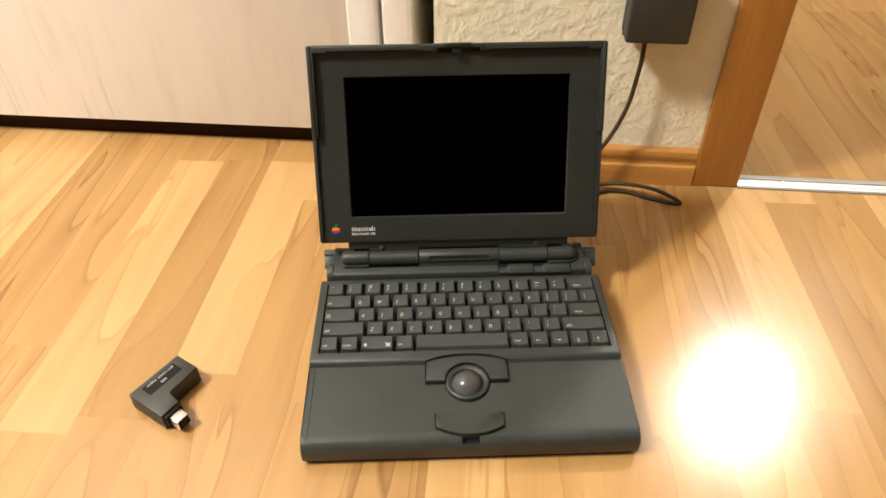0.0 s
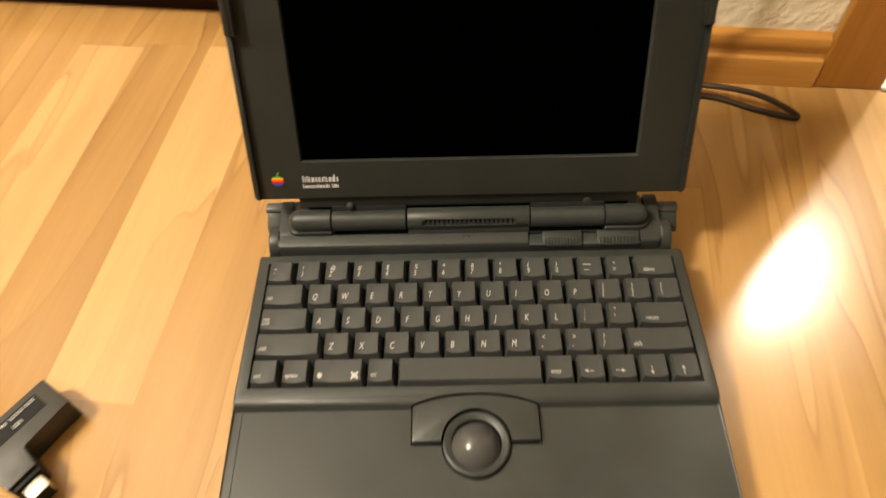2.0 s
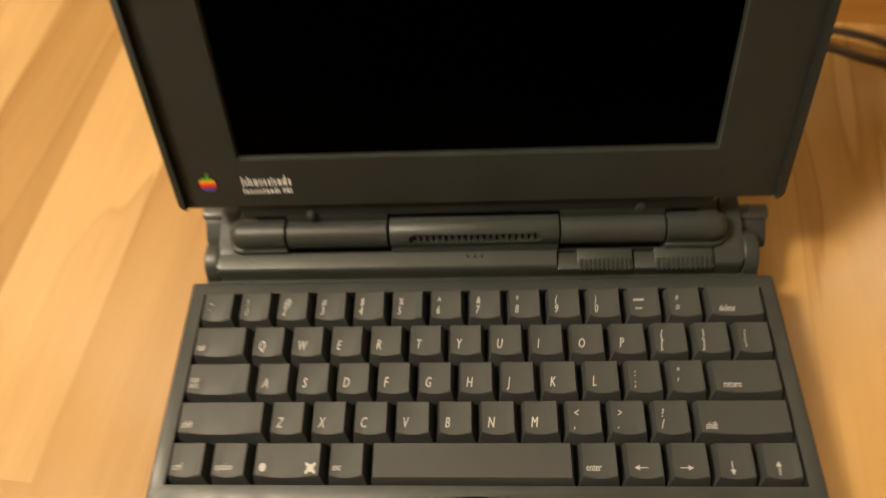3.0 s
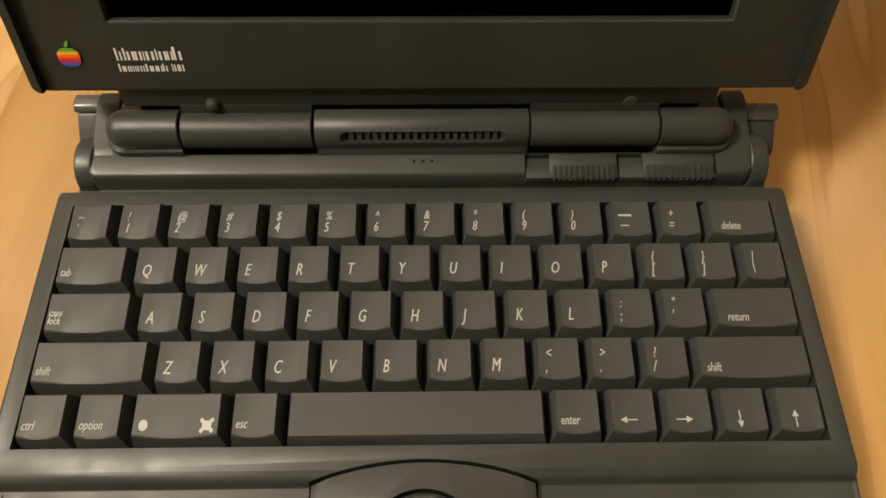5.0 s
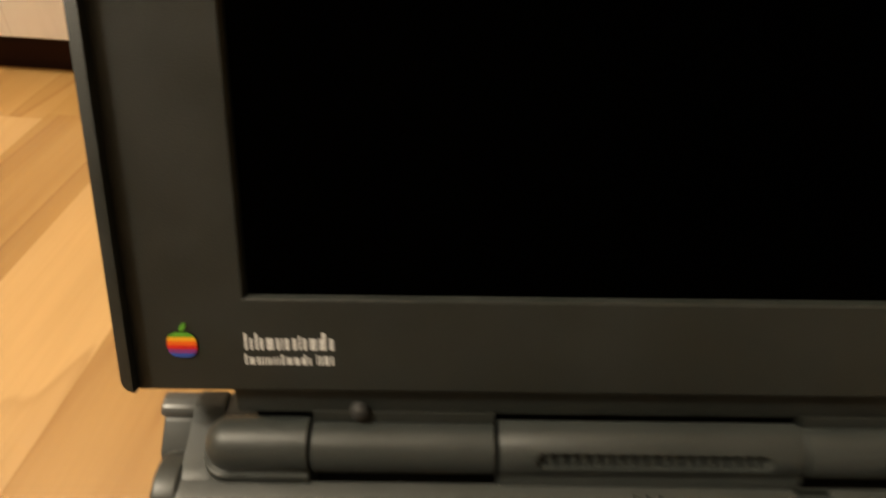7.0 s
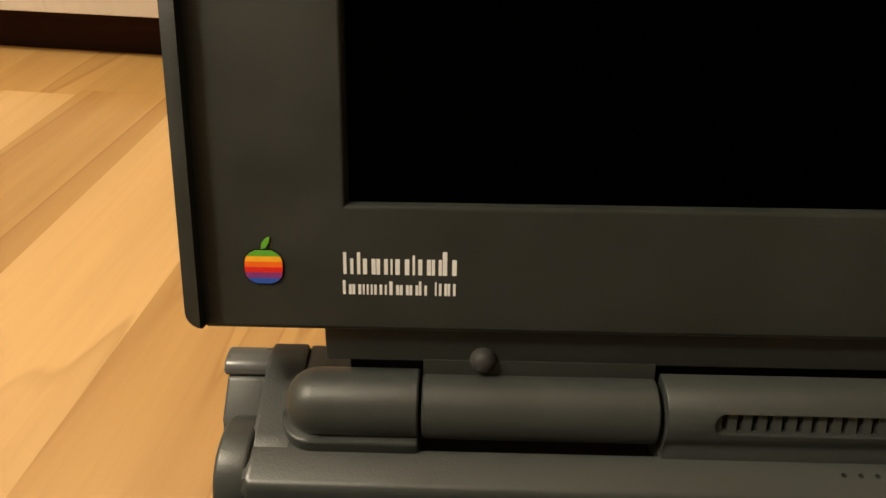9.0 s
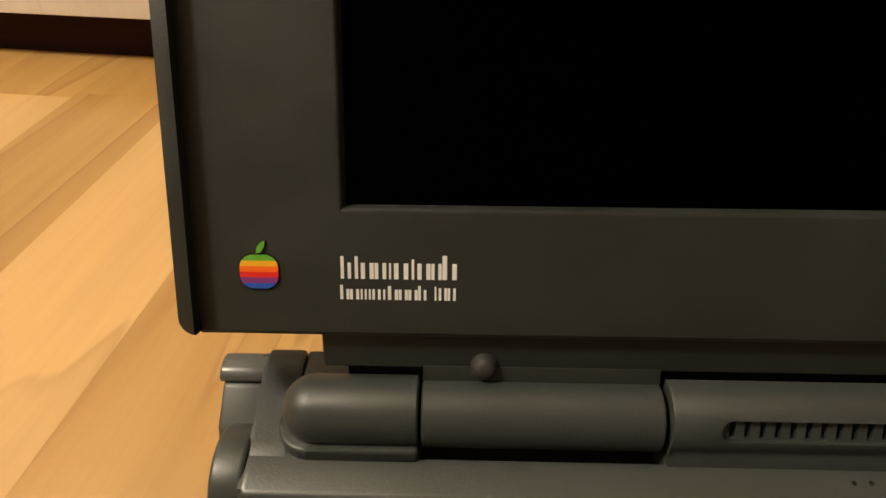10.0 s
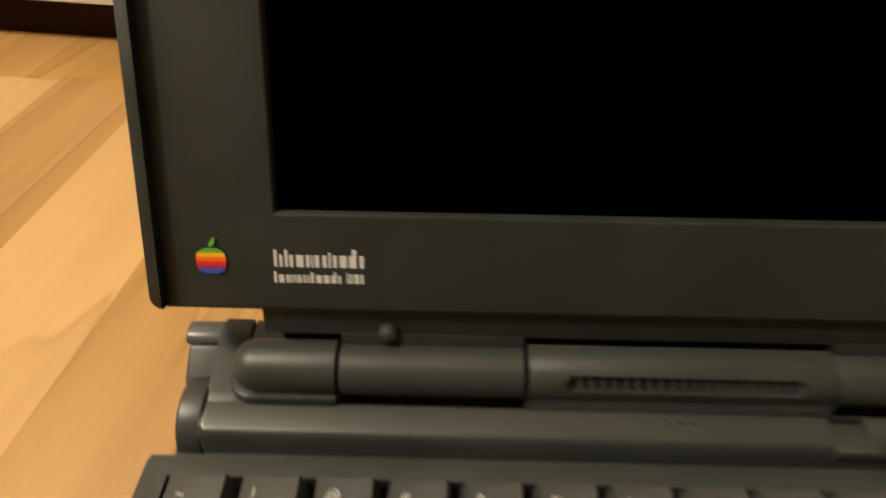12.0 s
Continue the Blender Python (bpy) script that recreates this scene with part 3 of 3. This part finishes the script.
for sx0, sx1 in ((0.0412, 0.0785), (0.0790, 0.1178)):
    control = part("slide_track", boxed(sx0, sx1, 0.1992, 0.2088, 0.0340, 0.0376, bevel=0.0004), CASE, laptop)
    body = [(0.1994, 0.0350), (0.1994, 0.0364), (0.2002, 0.0374), (0.2036, 0.0394), (0.2048, 0.0398), (0.2090, 0.0401), (0.2090, 0.0350)]
    part("slider", prism(bmesh.new(), body, sx0 + 0.0096, sx1 - 0.0004, "x", bevel=0.0004, caps_only=True), CASE, control)
    rib = [(0.1986, 0.0352), (0.1986, 0.0366), (0.1998, 0.0382), (0.2034, 0.0403), (0.2040, 0.0394), (0.2004, 0.0362)]
    for q in range(12):
        gx = sx0 + 0.0108 + q * (sx1 - sx0 - 0.0135) / 11
        part("ridge", prism(bmesh.new(), rib, gx, gx + 0.0010, "x"), CASE, control)

# hinge barrel
BY, BZ = 0.2172, 0.0470


def barrel(name, x0, x1, r, parent, round_lo=0.0, round_hi=0.0, drop=0.0):
    pr = [(0, x0)]
    if round_lo:
        pr += [(r - round_lo + round_lo * math.sin(a), x0 + round_lo - round_lo * math.cos(a)) for a in (math.pi / 2 * i / 6 for i in range(7))]
    else:
        pr += [(r - 0.0004, x0), (r, x0 + 0.0004)]
    if round_hi:
        pr += [(r - round_hi + round_hi * math.cos(a), x1 - round_hi + round_hi * math.sin(a)) for a in (math.pi / 2 * i / 6 for i in range(7))]
    else:
        pr += [(r, x1 - 0.0004), (r - 0.0004, x1)]
    pr += [(0, x1)]
    axis = Matrix.Translation((0, BY, BZ - drop)) @ pose(0, 0, 0, 0, 90, 0)
    return part(name, lathe(bmesh.new(), pr, axis, 40), CASE, parent)


def sill_outline(x0, x1, s):
    """The rounded bed under a fixed barrel end, round on its outer end."""
    out = [(x1, 0.2086), (x1, 0.2245), (x0, 0.2245)]
    r = 0.0075
    out += [(x0 + r - r * math.cos(a), 0.2086 + r - r * math.sin(a)) for a in (math.pi / 2 * i / 7 for i in range(8))]
    out = [(s * px, py) for px, py in out]
    return out if s > 0 else out[::-1]


barrel("hinge_cap", -0.1255, -0.0955, 0.0076, laptop, round_lo=0.0070)
barrel("hinge_cap", 0.0940, 0.1240, 0.0076, laptop, round_hi=0.0070)
part("hinge_bed", prism(bmesh.new(), sill_outline(-0.1268, -0.0955, 1), 0.0385, 0.0432, "z", bevel=0.0010, seg=3), CASE, laptop)
part("hinge_bed", prism(bmesh.new(), sill_outline(-0.1253, -0.0940, -1), 0.0385, 0.0432, "z", bevel=0.0010, seg=3), CASE, laptop)
# black sheet and block added for the shade under and behind the barrel
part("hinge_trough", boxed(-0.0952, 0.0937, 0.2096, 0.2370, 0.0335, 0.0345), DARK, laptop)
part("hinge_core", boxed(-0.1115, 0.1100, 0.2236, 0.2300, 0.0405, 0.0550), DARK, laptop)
part("hinge_block", boxed(-0.1240, -0.1116, 0.2236, 0.2372, 0.0405, 0.0452, bevel=0.0012, seg=3), CASE, laptop)
part("hinge_block", boxed(0.1101, 0.1225, 0.2236, 0.2372, 0.0405, 0.0452, bevel=0.0012, seg=3), CASE, laptop)
# grille housing
gh = [(0.2088, 0.0390), (0.2090, 0.0418), (0.2098, 0.0432)]
gh += [(BY + 0.0078 * math.cos(a), BZ + 0.0078 * math.sin(a)) for a in (math.pi - math.radians(-20 + 11.5 * i) for i in range(11))]
gh += [(0.2205, 0.0545), (0.2215, 0.0535), (0.2215, 0.0390)]
grille = part("grille_housing", prism(bmesh.new(), gh, -0.0424, 0.0416, "x", bevel=0.0004, caps_only=True), CASE, laptop)
pocket = bmesh.new()
G_IN = Vector((0, math.cos(math.radians(24)), -math.sin(math.radians(24))))
G_UP = Vector((0, math.sin(math.radians(24)), math.cos(math.radians(24))))
G_C = Vector((0, BY, BZ)) - G_IN * 0.0078
GM = Matrix.Translation(G_C) @ Matrix((Vector((1, 0, 0)), G_UP, -G_IN)).transposed().to_4x4()
pk = []
for cx, a0 in ((0.0302, -90), (-0.0302, 90)):
    pk += [(cx + 0.0024 * math.cos(radians(a0 + 18 * i)), 0.0024 * math.sin(radians(a0 + 18 * i))) for i in range(11)]
prism(pocket, pk, -0.0016, 0.004, "z")
pocket.transform(GM)
carve(grille, pocket)
slots = bmesh.new()
for q in range(20):
    gx = -0.0299 + q * 0.00315
    box(slots, gx - 0.00065, gx + 0.00065, -0.0020, 0.0020, -0.0045, 0.002)
slots.transform(GM)
carve(grille, slots)
back = bmesh.new()
prism(back, [(x * 0.99, y * 0.9) for x, y in pk], -0.0046, -0.0040, "z")
back.transform(GM)
# black plate in place of the shaded hollow behind the slots
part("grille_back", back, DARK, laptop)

# rear corners: rounded cheek, fin and folding foot on each side
for s in (-1, 1):
    dy = 0.0 if s < 0 else -0.0060

    def sx(a, b):
        return (min(s * a, s * b), max(s * a, s * b))
    ck = [(0.1990, 0.0285)] + [(0.2112 - 0.0122 * math.cos(q), 0.0298 + 0.0116 * math.sin(q)) for q in (math.pi * i / 16 for i in range(17))] + [(0.2234, 0.0285)]
    part("cheek", prism(bmesh.new(), ck, *sx(0.1325, 0.1402), "x", bevel=0.0024, seg=5, caps_only=True), CASE, laptop)
    fin = [(0.2060, 0.0380), (0.2080, 0.0399), (0.2130, 0.0408), (0.2190, 0.0421), (0.2250, 0.0439), (0.2305, 0.0456), (0.2340, 0.0462), (0.2368, 0.0452), (0.2375, 0.0380)]
    part("fin", prism(bmesh.new(), fin, *sx(0.1240, 0.1332), "x", bevel=0.0034, seg=5, caps_only=True), CASE, laptop)
    outer = 0.1457 if s < 0 else 0.1485
    leg = [(0.2205, 0.0290), (0.2235, 0.0318), (0.2315, 0.0384), (0.2400, 0.0384), (0.2410, 0.0290)]
    foot = part("folding_foot", prism(bmesh.new(), [(y + dy, z) for y, z in leg], *sx(0.1333, outer - 0.0008), "x", bevel=0.0009), CASE, laptop)
    pad = [(0.2316, 0.0387), (0.2320, 0.0402), (0.2336, 0.0416), (0.2366, 0.0421), (0.2394, 0.0414), (0.2406, 0.0387)]
    part("foot_pad", prism(bmesh.new(), [(y + dy, z) for y, z in pad], *sx(0.1335, outer), "x", bevel=0.0012, seg=4), PAD, foot)

# ---- the laptop: lid ----
TIP = 22.2
LM = Matrix.Translation((0, 0.218, 0.068)) @ Matrix(((1, 0, 0), (0, math.sin(radians(TIP)), math.cos(radians(TIP))), (0, -math.cos(radians(TIP)), math.sin(radians(TIP))))).transposed().to_4x4()
LW, LH = 0.1447, 0.1966
SX, S0, S1 = 0.1113, 0.0250, 0.1668


def lid_part(name, bm, material, parent, label="", angle=35):
    bm.transform(LM)
    return part(name, bm, material, parent, label, angle)


def round_rect(x0, x1, y0, y1, r, n=5):
    out = []
    for cx, cy, a0 in ((x1 - r, y0 + r, -90), (x1 - r, y1 - r, 0), (x0 + r, y1 - r, 90), (x0 + r, y0 + r, 180)):
        out += [(cx + r * math.cos(radians(a0 + 90 * i / n)), cy + r * math.sin(radians(a0 + 90 * i / n))) for i in range(n + 1)]
    return out


lid = lid_part("lid", prism(bmesh.new(), round_rect(-LW, LW, -0.0017, LH, 0.0035), -0.0195, -0.0088, "z", bevel=0.0022, caps_only=True), LID_SHADED, laptop)


def ring_mesh(outer_box, steps):
    """A flat frame inside outer_box whose opening steps down loop by loop: (inset, depth)."""
    x, a0, a1, z = outer_box
    bm = bmesh.new()

    def corners(hx, lo, hi, h):
        return [bm.verts.new(p) for p in ((-hx, lo, h), (hx, lo, h), (hx, hi, h), (-hx, hi, h))]
    loops = [corners(x, a0, a1, z - 0.0022), corners(x, a0 , a1, z)]
    for ins, h in steps:
        loops.append(corners(SX - ins, S0 + ins, S1 - ins, h))
    for p, q in zip(loops, loops[1:]):
        for i in range(4):
            bm.faces.new((p[i], p[(i + 1) % 4], q[(i + 1) % 4], q[i]))
    return bm


lid_part("bezel", ring_mesh((0.1419, -0.0009, 0.1905, -0.0048), [(-0.0006, -0.0048), (-0.0002, -0.0050), (0.0004, -0.0058), (0.0009, -0.0078)]), LID_SHADED, lid, angle=60)
lid_part("chin", prism(bmesh.new(), [(-0.0018, -0.0100), (-0.0018, -0.0056), (-0.0015, -0.0051), (-0.0010, -0.0049), (-0.0010, -0.0100)], -0.1416, 0.1416, "x"), LID_SHADED, lid)
lid_part("screen", boxed(-SX, SX, S0, S1, -0.0092, -0.0076), SCREEN, lid, "black switched-off glass screen")
# raised rim on three sides, its flanks higher over the upper half
for s in (-1, 1):
    lo_x, hi_x = (-LW, -0.1400) if s < 0 else (0.1400, LW)
    foot_arc = [(LW - 0.0035 + 0.0035 * math.cos(a), 0.0027 - 0.0035 * math.sin(a)) for a in (math.pi / 2 * q / 5 for q in range(6))]
    edge_out = [(LW, 0.1092)] + foot_arc + [(0.1417, -0.0008), (0.1417, 0.1092)]
    edge_out = [(s * px, pa) for px, pa in edge_out]
    lid_part("rim", prism(bmesh.new(), edge_out, -0.0110, -0.0014, "z", bevel=0.0009, seg=2, caps_only=True), LID_SHADED, lid)
    lid_part("rim", boxed(lo_x, hi_x, 0.1093, LH, -0.0110, 0.0022, bevel=0.0014, seg=3), LID_SHADED, lid)
    lo_x, hi_x = (-0.1402, -0.1385) if s < 0 else (0.1385, 0.1402)
    lid_part("rim_ledge", boxed(lo_x, hi_x, 0.1090, 0.1965, -0.0060, 0.0016, bevel=0.0005), LID_SHADED, lid)
top_rim = lid_part("rim", boxed(-0.1401, 0.1401, 0.1895, LH, -0.0110, 0.0020, bevel=0.0013, seg=3), LID_SHADED, lid)
cut = bmesh.new()
box(cut, -0.1264, -0.0320, 0.1902, 0.1916, -0.003, 0.006)
box(cut, 0.0300, 0.1262, 0.1902, 0.1916, -0.003, 0.006)
box(cut, -0.0195, 0.0225, 0.1885, 0.1932, -0.0035, 0.006)
cut.transform(LM)
carve(top_rim, cut)
lid_part("latch_plate", prism(bmesh.new(), [(-0.0135, 0.1950), (-0.0128, 0.1974), (0.0138, 0.1974), (0.0145, 0.1950)], -0.0050, 0.0034, "z", bevel=0.0006), LID_SHADED, lid)
lid_part("latch_hook", prism(bmesh.new(), [(-0.0045, 0.1865), (-0.0050, 0.1915), (0.0050, 0.1915), (0.0035, 0.1865)], -0.0020, 0.0030, "z", bevel=0.0006), DARK, lid)
# black backing that stands for the shade inside the latch opening
lid_part("latch_slot", boxed(-0.0193, 0.0223, 0.1887, 0.1931, -0.0045, -0.0030), DARK, lid)
for c0 in (-0.0215, 0.0245):
    lid_part("latch_joint", boxed(c0 - 0.0002, c0 + 0.0002, 0.1897, LH + 0.0002, -0.0040, 0.0023), DARK, lid)
# neck between barrel and lid, with two round bumpers
neck = [(0.2218, 0.0553), (0.2245, 0.0640), (0.2285, 0.0735), (0.2380, 0.0705), (0.2310, 0.0560)]
part("neck", prism(bmesh.new(), neck, -0.1165, 0.1150, "x", bevel=0.0006), LID_SHADED, lid)
for b0, b1 in ((-0.0948, -0.0436), (0.0424, 0.0932)):
    barrel("hinge_knuckle", b0, b1, 0.0074, lid, drop=0.0006)
    part("hinge_web", prism(bmesh.new(), [(0.2190, 0.0480), (0.2200, 0.0525), (0.2217, 0.0560), (0.2235, 0.0560), (0.2235, 0.0480)], b0, b1, "x"), LID_SHADED, lid)
for bx, rise in ((-0.0815, 1.0), (0.0815, 0.25)):
    dome = [(0, 0.0030), (0.0011, 0.0029), (0.0020, 0.0025), (0.0026, 0.0017), (0.0030, 0.0)]
    bm = lathe(bmesh.new(), [(r, h * rise) for r, h in dome] + [(0, 0.0)], Matrix.Translation((bx, 0.2221, 0.0562)) @ pose(0, 0, 0, 74, 0, 0), 28)
    part("bumper", bm, RUBBER, lid)

# striped badge: bands of plain colour in a rounded outline
STRIPES = [("blue", (0.02, 0.08, 0.42)), ("purple", (0.20, 0.03, 0.18)), ("red", (0.62, 0.02, 0.015)), ("orange", (0.80, 0.13, 0.01)), ("yellow", (0.78, 0.38, 0.02)), ("green", (0.10, 0.34, 0.03))]
LX, LA0, LA1 = -0.1283, 0.0086, 0.0157
step = (LA1 - LA0) / 6
for i, (cn, col) in enumerate(STRIPES):
    def half(a):
        q = (a - (LA0 + LA1) / 2) / ((LA1 - LA0) / 2)
        return 0.0040 * (1 - abs(q * 0.94) ** 3.2) ** 0.5
    a0, a1 = LA0 + i * step, LA0 + (i + 1) * step
    am = (a0 + a1) / 2
    out = [(LX - half(a0), a0), (LX + half(a0), a0), (LX + half(am), am), (LX + half(a1), a1), (LX - half(a1), a1), (LX - half(am), am)]
    if i == 0:
        edge = [LA0 + (LA1 - LA0) * q / 12 for q in range(13)]
        ring_out = [(LX + half(a) + 0.0003, a + 0.0003 * (a - LA0 - 0.0038) / 0.0038) for a in edge] + [(LX - half(a) - 0.0003, a + 0.0003 * (a - LA0 - 0.0038) / 0.0038) for a in edge[::-1]]
        # dark plate a little larger than the badge draws its recess's shaded edge
        lid_part("badge_bed", prism(bmesh.new(), ring_out, -0.0052, -0.0047, "z"), DARK, lid)
    lid_part("badge_stripe", prism(bmesh.new(), out, -0.0050, -0.0043, "z"), mat("badge_" + cn, col, 0.3), lid, cn + " badge stripe")
leaf_out = [(LX - 0.0004, 0.0160), (LX + 0.0006, 0.0163), (LX + 0.0013, 0.0174), (LX + 0.0015, 0.0187), (LX + 0.0006, 0.0183), (LX - 0.0002, 0.0174)]
lid_part("badge_stripe", prism(bmesh.new(), leaf_out, -0.0050, -0.0043, "z"), bpy.data.materials["badge_green"], lid, "green badge stripe")


# lettering beside the badge, as plain upright bars: (width, height, bars) in units of the small letters
def bars(letters, x0, x1, a0, small):
    unit = (x1 - x0) / sum(w for w, _, _ in letters)
    x = x0
    for w, h, n in letters:
        for q in range(n):
            bw = min(0.30 * w / max(n - 1, 1), 0.34) * unit
            c = x + w * unit * (0.5 if n == 1 else 0.18 + 0.64 * q / (n - 1))
            lid_part("lettering", boxed(c - bw / 2, c + bw / 2, a0, a0 + small * (h if q in (0, n - 1) and (q == 0 or n == 3 or h < 1.3) else 1), -0.0050, -0.00474), LETTER, lid)
        x += w * unit


bars([(1.6, 1.4, 3), (1, 1, 2), (0.9, 1, 2), (0.5, 1, 1), (1.1, 1, 2), (0.6, 1.25, 1), (1, 1, 2), (0.8, 1, 2), (1.1, 1.5, 2)], -0.1120, -0.0876, 0.01085, 0.0034)
bars([(1, 1.4, 2), (1, 1, 2), (1.3, 1, 3), (0.9, 1, 2), (0.7, 1, 1), (1.1, 1.35, 2), (1, 1, 2), (1, 1, 2), (0.9, 1.4, 2), (0.6, 0, 0), (0.6, 1.35, 1), (0.9, 1.2, 2), (0.9, 1.2, 2)], -0.1118, -0.0878, 0.0064, 0.0022)

# ---- the adapter on the floor ----
AP, AQ = Vector((0.571, 0.821, 0)), Vector((0.821, -0.571, 0))
ad = thing("plug_adapter", "dark grey L-shaped plug adapter with metal plug on laminate", "adapter",
           Matrix.Translation((-0.309, 0.066, 0)) @ Matrix((AQ, AP, Vector((0, 0, 1)))).transposed().to_4x4())
ell = [(0, 0), (0.0445, 0), (0.0445, 0.0205), (0.0300, 0.0205), (0.0280, 0.0225), (0.0280, 0.0565), (0, 0.0565)]
body = part("housing", prism(bmesh.new(), ell, 0.0005, 0.0200, "z", bevel=0.0011), BRICK, ad)
part("seam", prism(bmesh.new(), [(x * 1.004 - 0.0001, y * 1.003 - 0.0001) for x, y in ell], 0.0088, 0.0091, "z"), DARK, ad)
part("collar", boxed(0.0446, 0.0480, 0.0020, 0.0195, 0.0028, 0.0178, bevel=0.0008), DARK, ad)
sleeve = part("plug_sleeve", boxed(0.0481, 0.0590, 0.0045, 0.0172, 0.0045, 0.0162, bevel=0.0012), NICKEL, ad, "bright nickel plug sleeve")
# black block fills the sleeve end, standing for its dark open mouth
part("plug_insert", boxed(0.0482, 0.0592, 0.0053, 0.0164, 0.0053, 0.0154), DARK, sleeve)
part("sticker", prism(bmesh.new(), round_rect(0.0048, 0.0176, 0.0105, 0.0472, 0.0008), 0.0200, 0.02018, "z"), STICKER, ad, "black sticker with white printing")
for txt, qx, py, size in (("SCSI / DOCK  Adapter", 0.0062, 0.0448, 0.0037), ("HDI", 0.0122, 0.0318, 0.0042)):
    ob = new("printing", writing(txt, size, 0.0, 0.85))
    ob.parent = ad
    ob.matrix_local = Matrix.Translation((qx, py, 0.0203)) @ pose(0, 0, 0, 0, 0, -90)

# ---- floor ----
FLOOR_M = pose(0, 0, 0, 0, 0, -6.2)
floor = thing("floor", "strip-pattern beech laminate floor with dark figure lines", "floor", FLOOR_M.copy(), kind="structure")
part("underlay", boxed(-3.6, 3.6, -4.2, 4.2, -0.05, -0.0083), WOOD["mid"], floor)
FIRST, STRIP = 0.160, 0.0655
# ends (along the strips) and tones of the strips round the laptop
KNOWN = {
    -12: [(-0.3, 0.7, "light")],
    -11: [(-0.3, 0.7, "dark")],
    -10: [(-0.3, 0.10, "mid"), (0.10, 0.7, "mid")],
    -9: [(-0.4, -0.0005, "mid"), (-0.0005, 0.447, "light"), (0.447, 0.8, "mid")],
    -8: [(-0.4, 0.02, "mid"), (0.02, 0.453, "dark"), (0.453, 0.8, "dark")],
    -7: [(-0.4, 0.078, "mid"), (0.078, 0.453, "light"), (0.453, 0.9, "mid")],
    -6: [(-0.4, 0.3656, "mid"), (0.3656, 0.8, "light")],
    -5: [(-0.4, 0.05, "mid"), (0.05, 0.6, "mid")],
    -4: [(-0.5, 0.2, "dark"), (0.2, 0.8, "mid")],
    -3: [(-0.5, 0.2, "light"), (0.2, 0.8, "dark")],
    -2: [(-0.5, 0.1, "mid"), (0.1, 0.8, "light")],
    -1: [(-0.5, 0.3, "mid"), (0.3, 0.8, "dark")],
    0: [(-0.5, 0.8, "mid")],
    1: [(-0.5, 0.06, "light"), (0.06, 0.8, "dark")],
    2: [(-0.5, 0.075, "mid"), (0.075, 0.46, "light")],
    3: [(-0.5, 0.01, "mid"), (0.01, 0.402, "dark"), (0.402, 0.46, "light")],
    4: [(-0.5, -0.05, "light"), (-0.05, 0.46, "mid")],
    5: [(-0.5, 0.28, "mid"), (0.28, 0.46, "light")],
}
rng = random.Random(11)
for k in range(-16, 17):
    u0 = FIRST + k * STRIP
    runs = list(KNOWN.get(k, []))
    at = runs[-1][1] if runs else -0.6 + rng.random() * 0.3
    if not runs:
        runs = [(-0.6, at, rng.choice(("mid", "light", "grey")))]
    while at < 1.9:
        ln = 0.28 + 0.30 * rng.random()
        runs.append((at, at + ln, rng.choice(("mid", "grey", "dark", "dark") if at > 0.4 and k > 1 else ("mid", "mid", "light", "dark", "grey"))))
        at += ln
    for v0, v1, tone in runs:
        g = 0.00001
        w, ln = STRIP - 2 * g, v1 - v0 - 0.00005
        plank = part("plank", boxed(-w / 2, w / 2, -ln / 2, ln / 2, -0.004, 0.004), WOOD[tone], floor)
        plank.location = (u0 + STRIP / 2, (v0 + v1) / 2, -0.004)
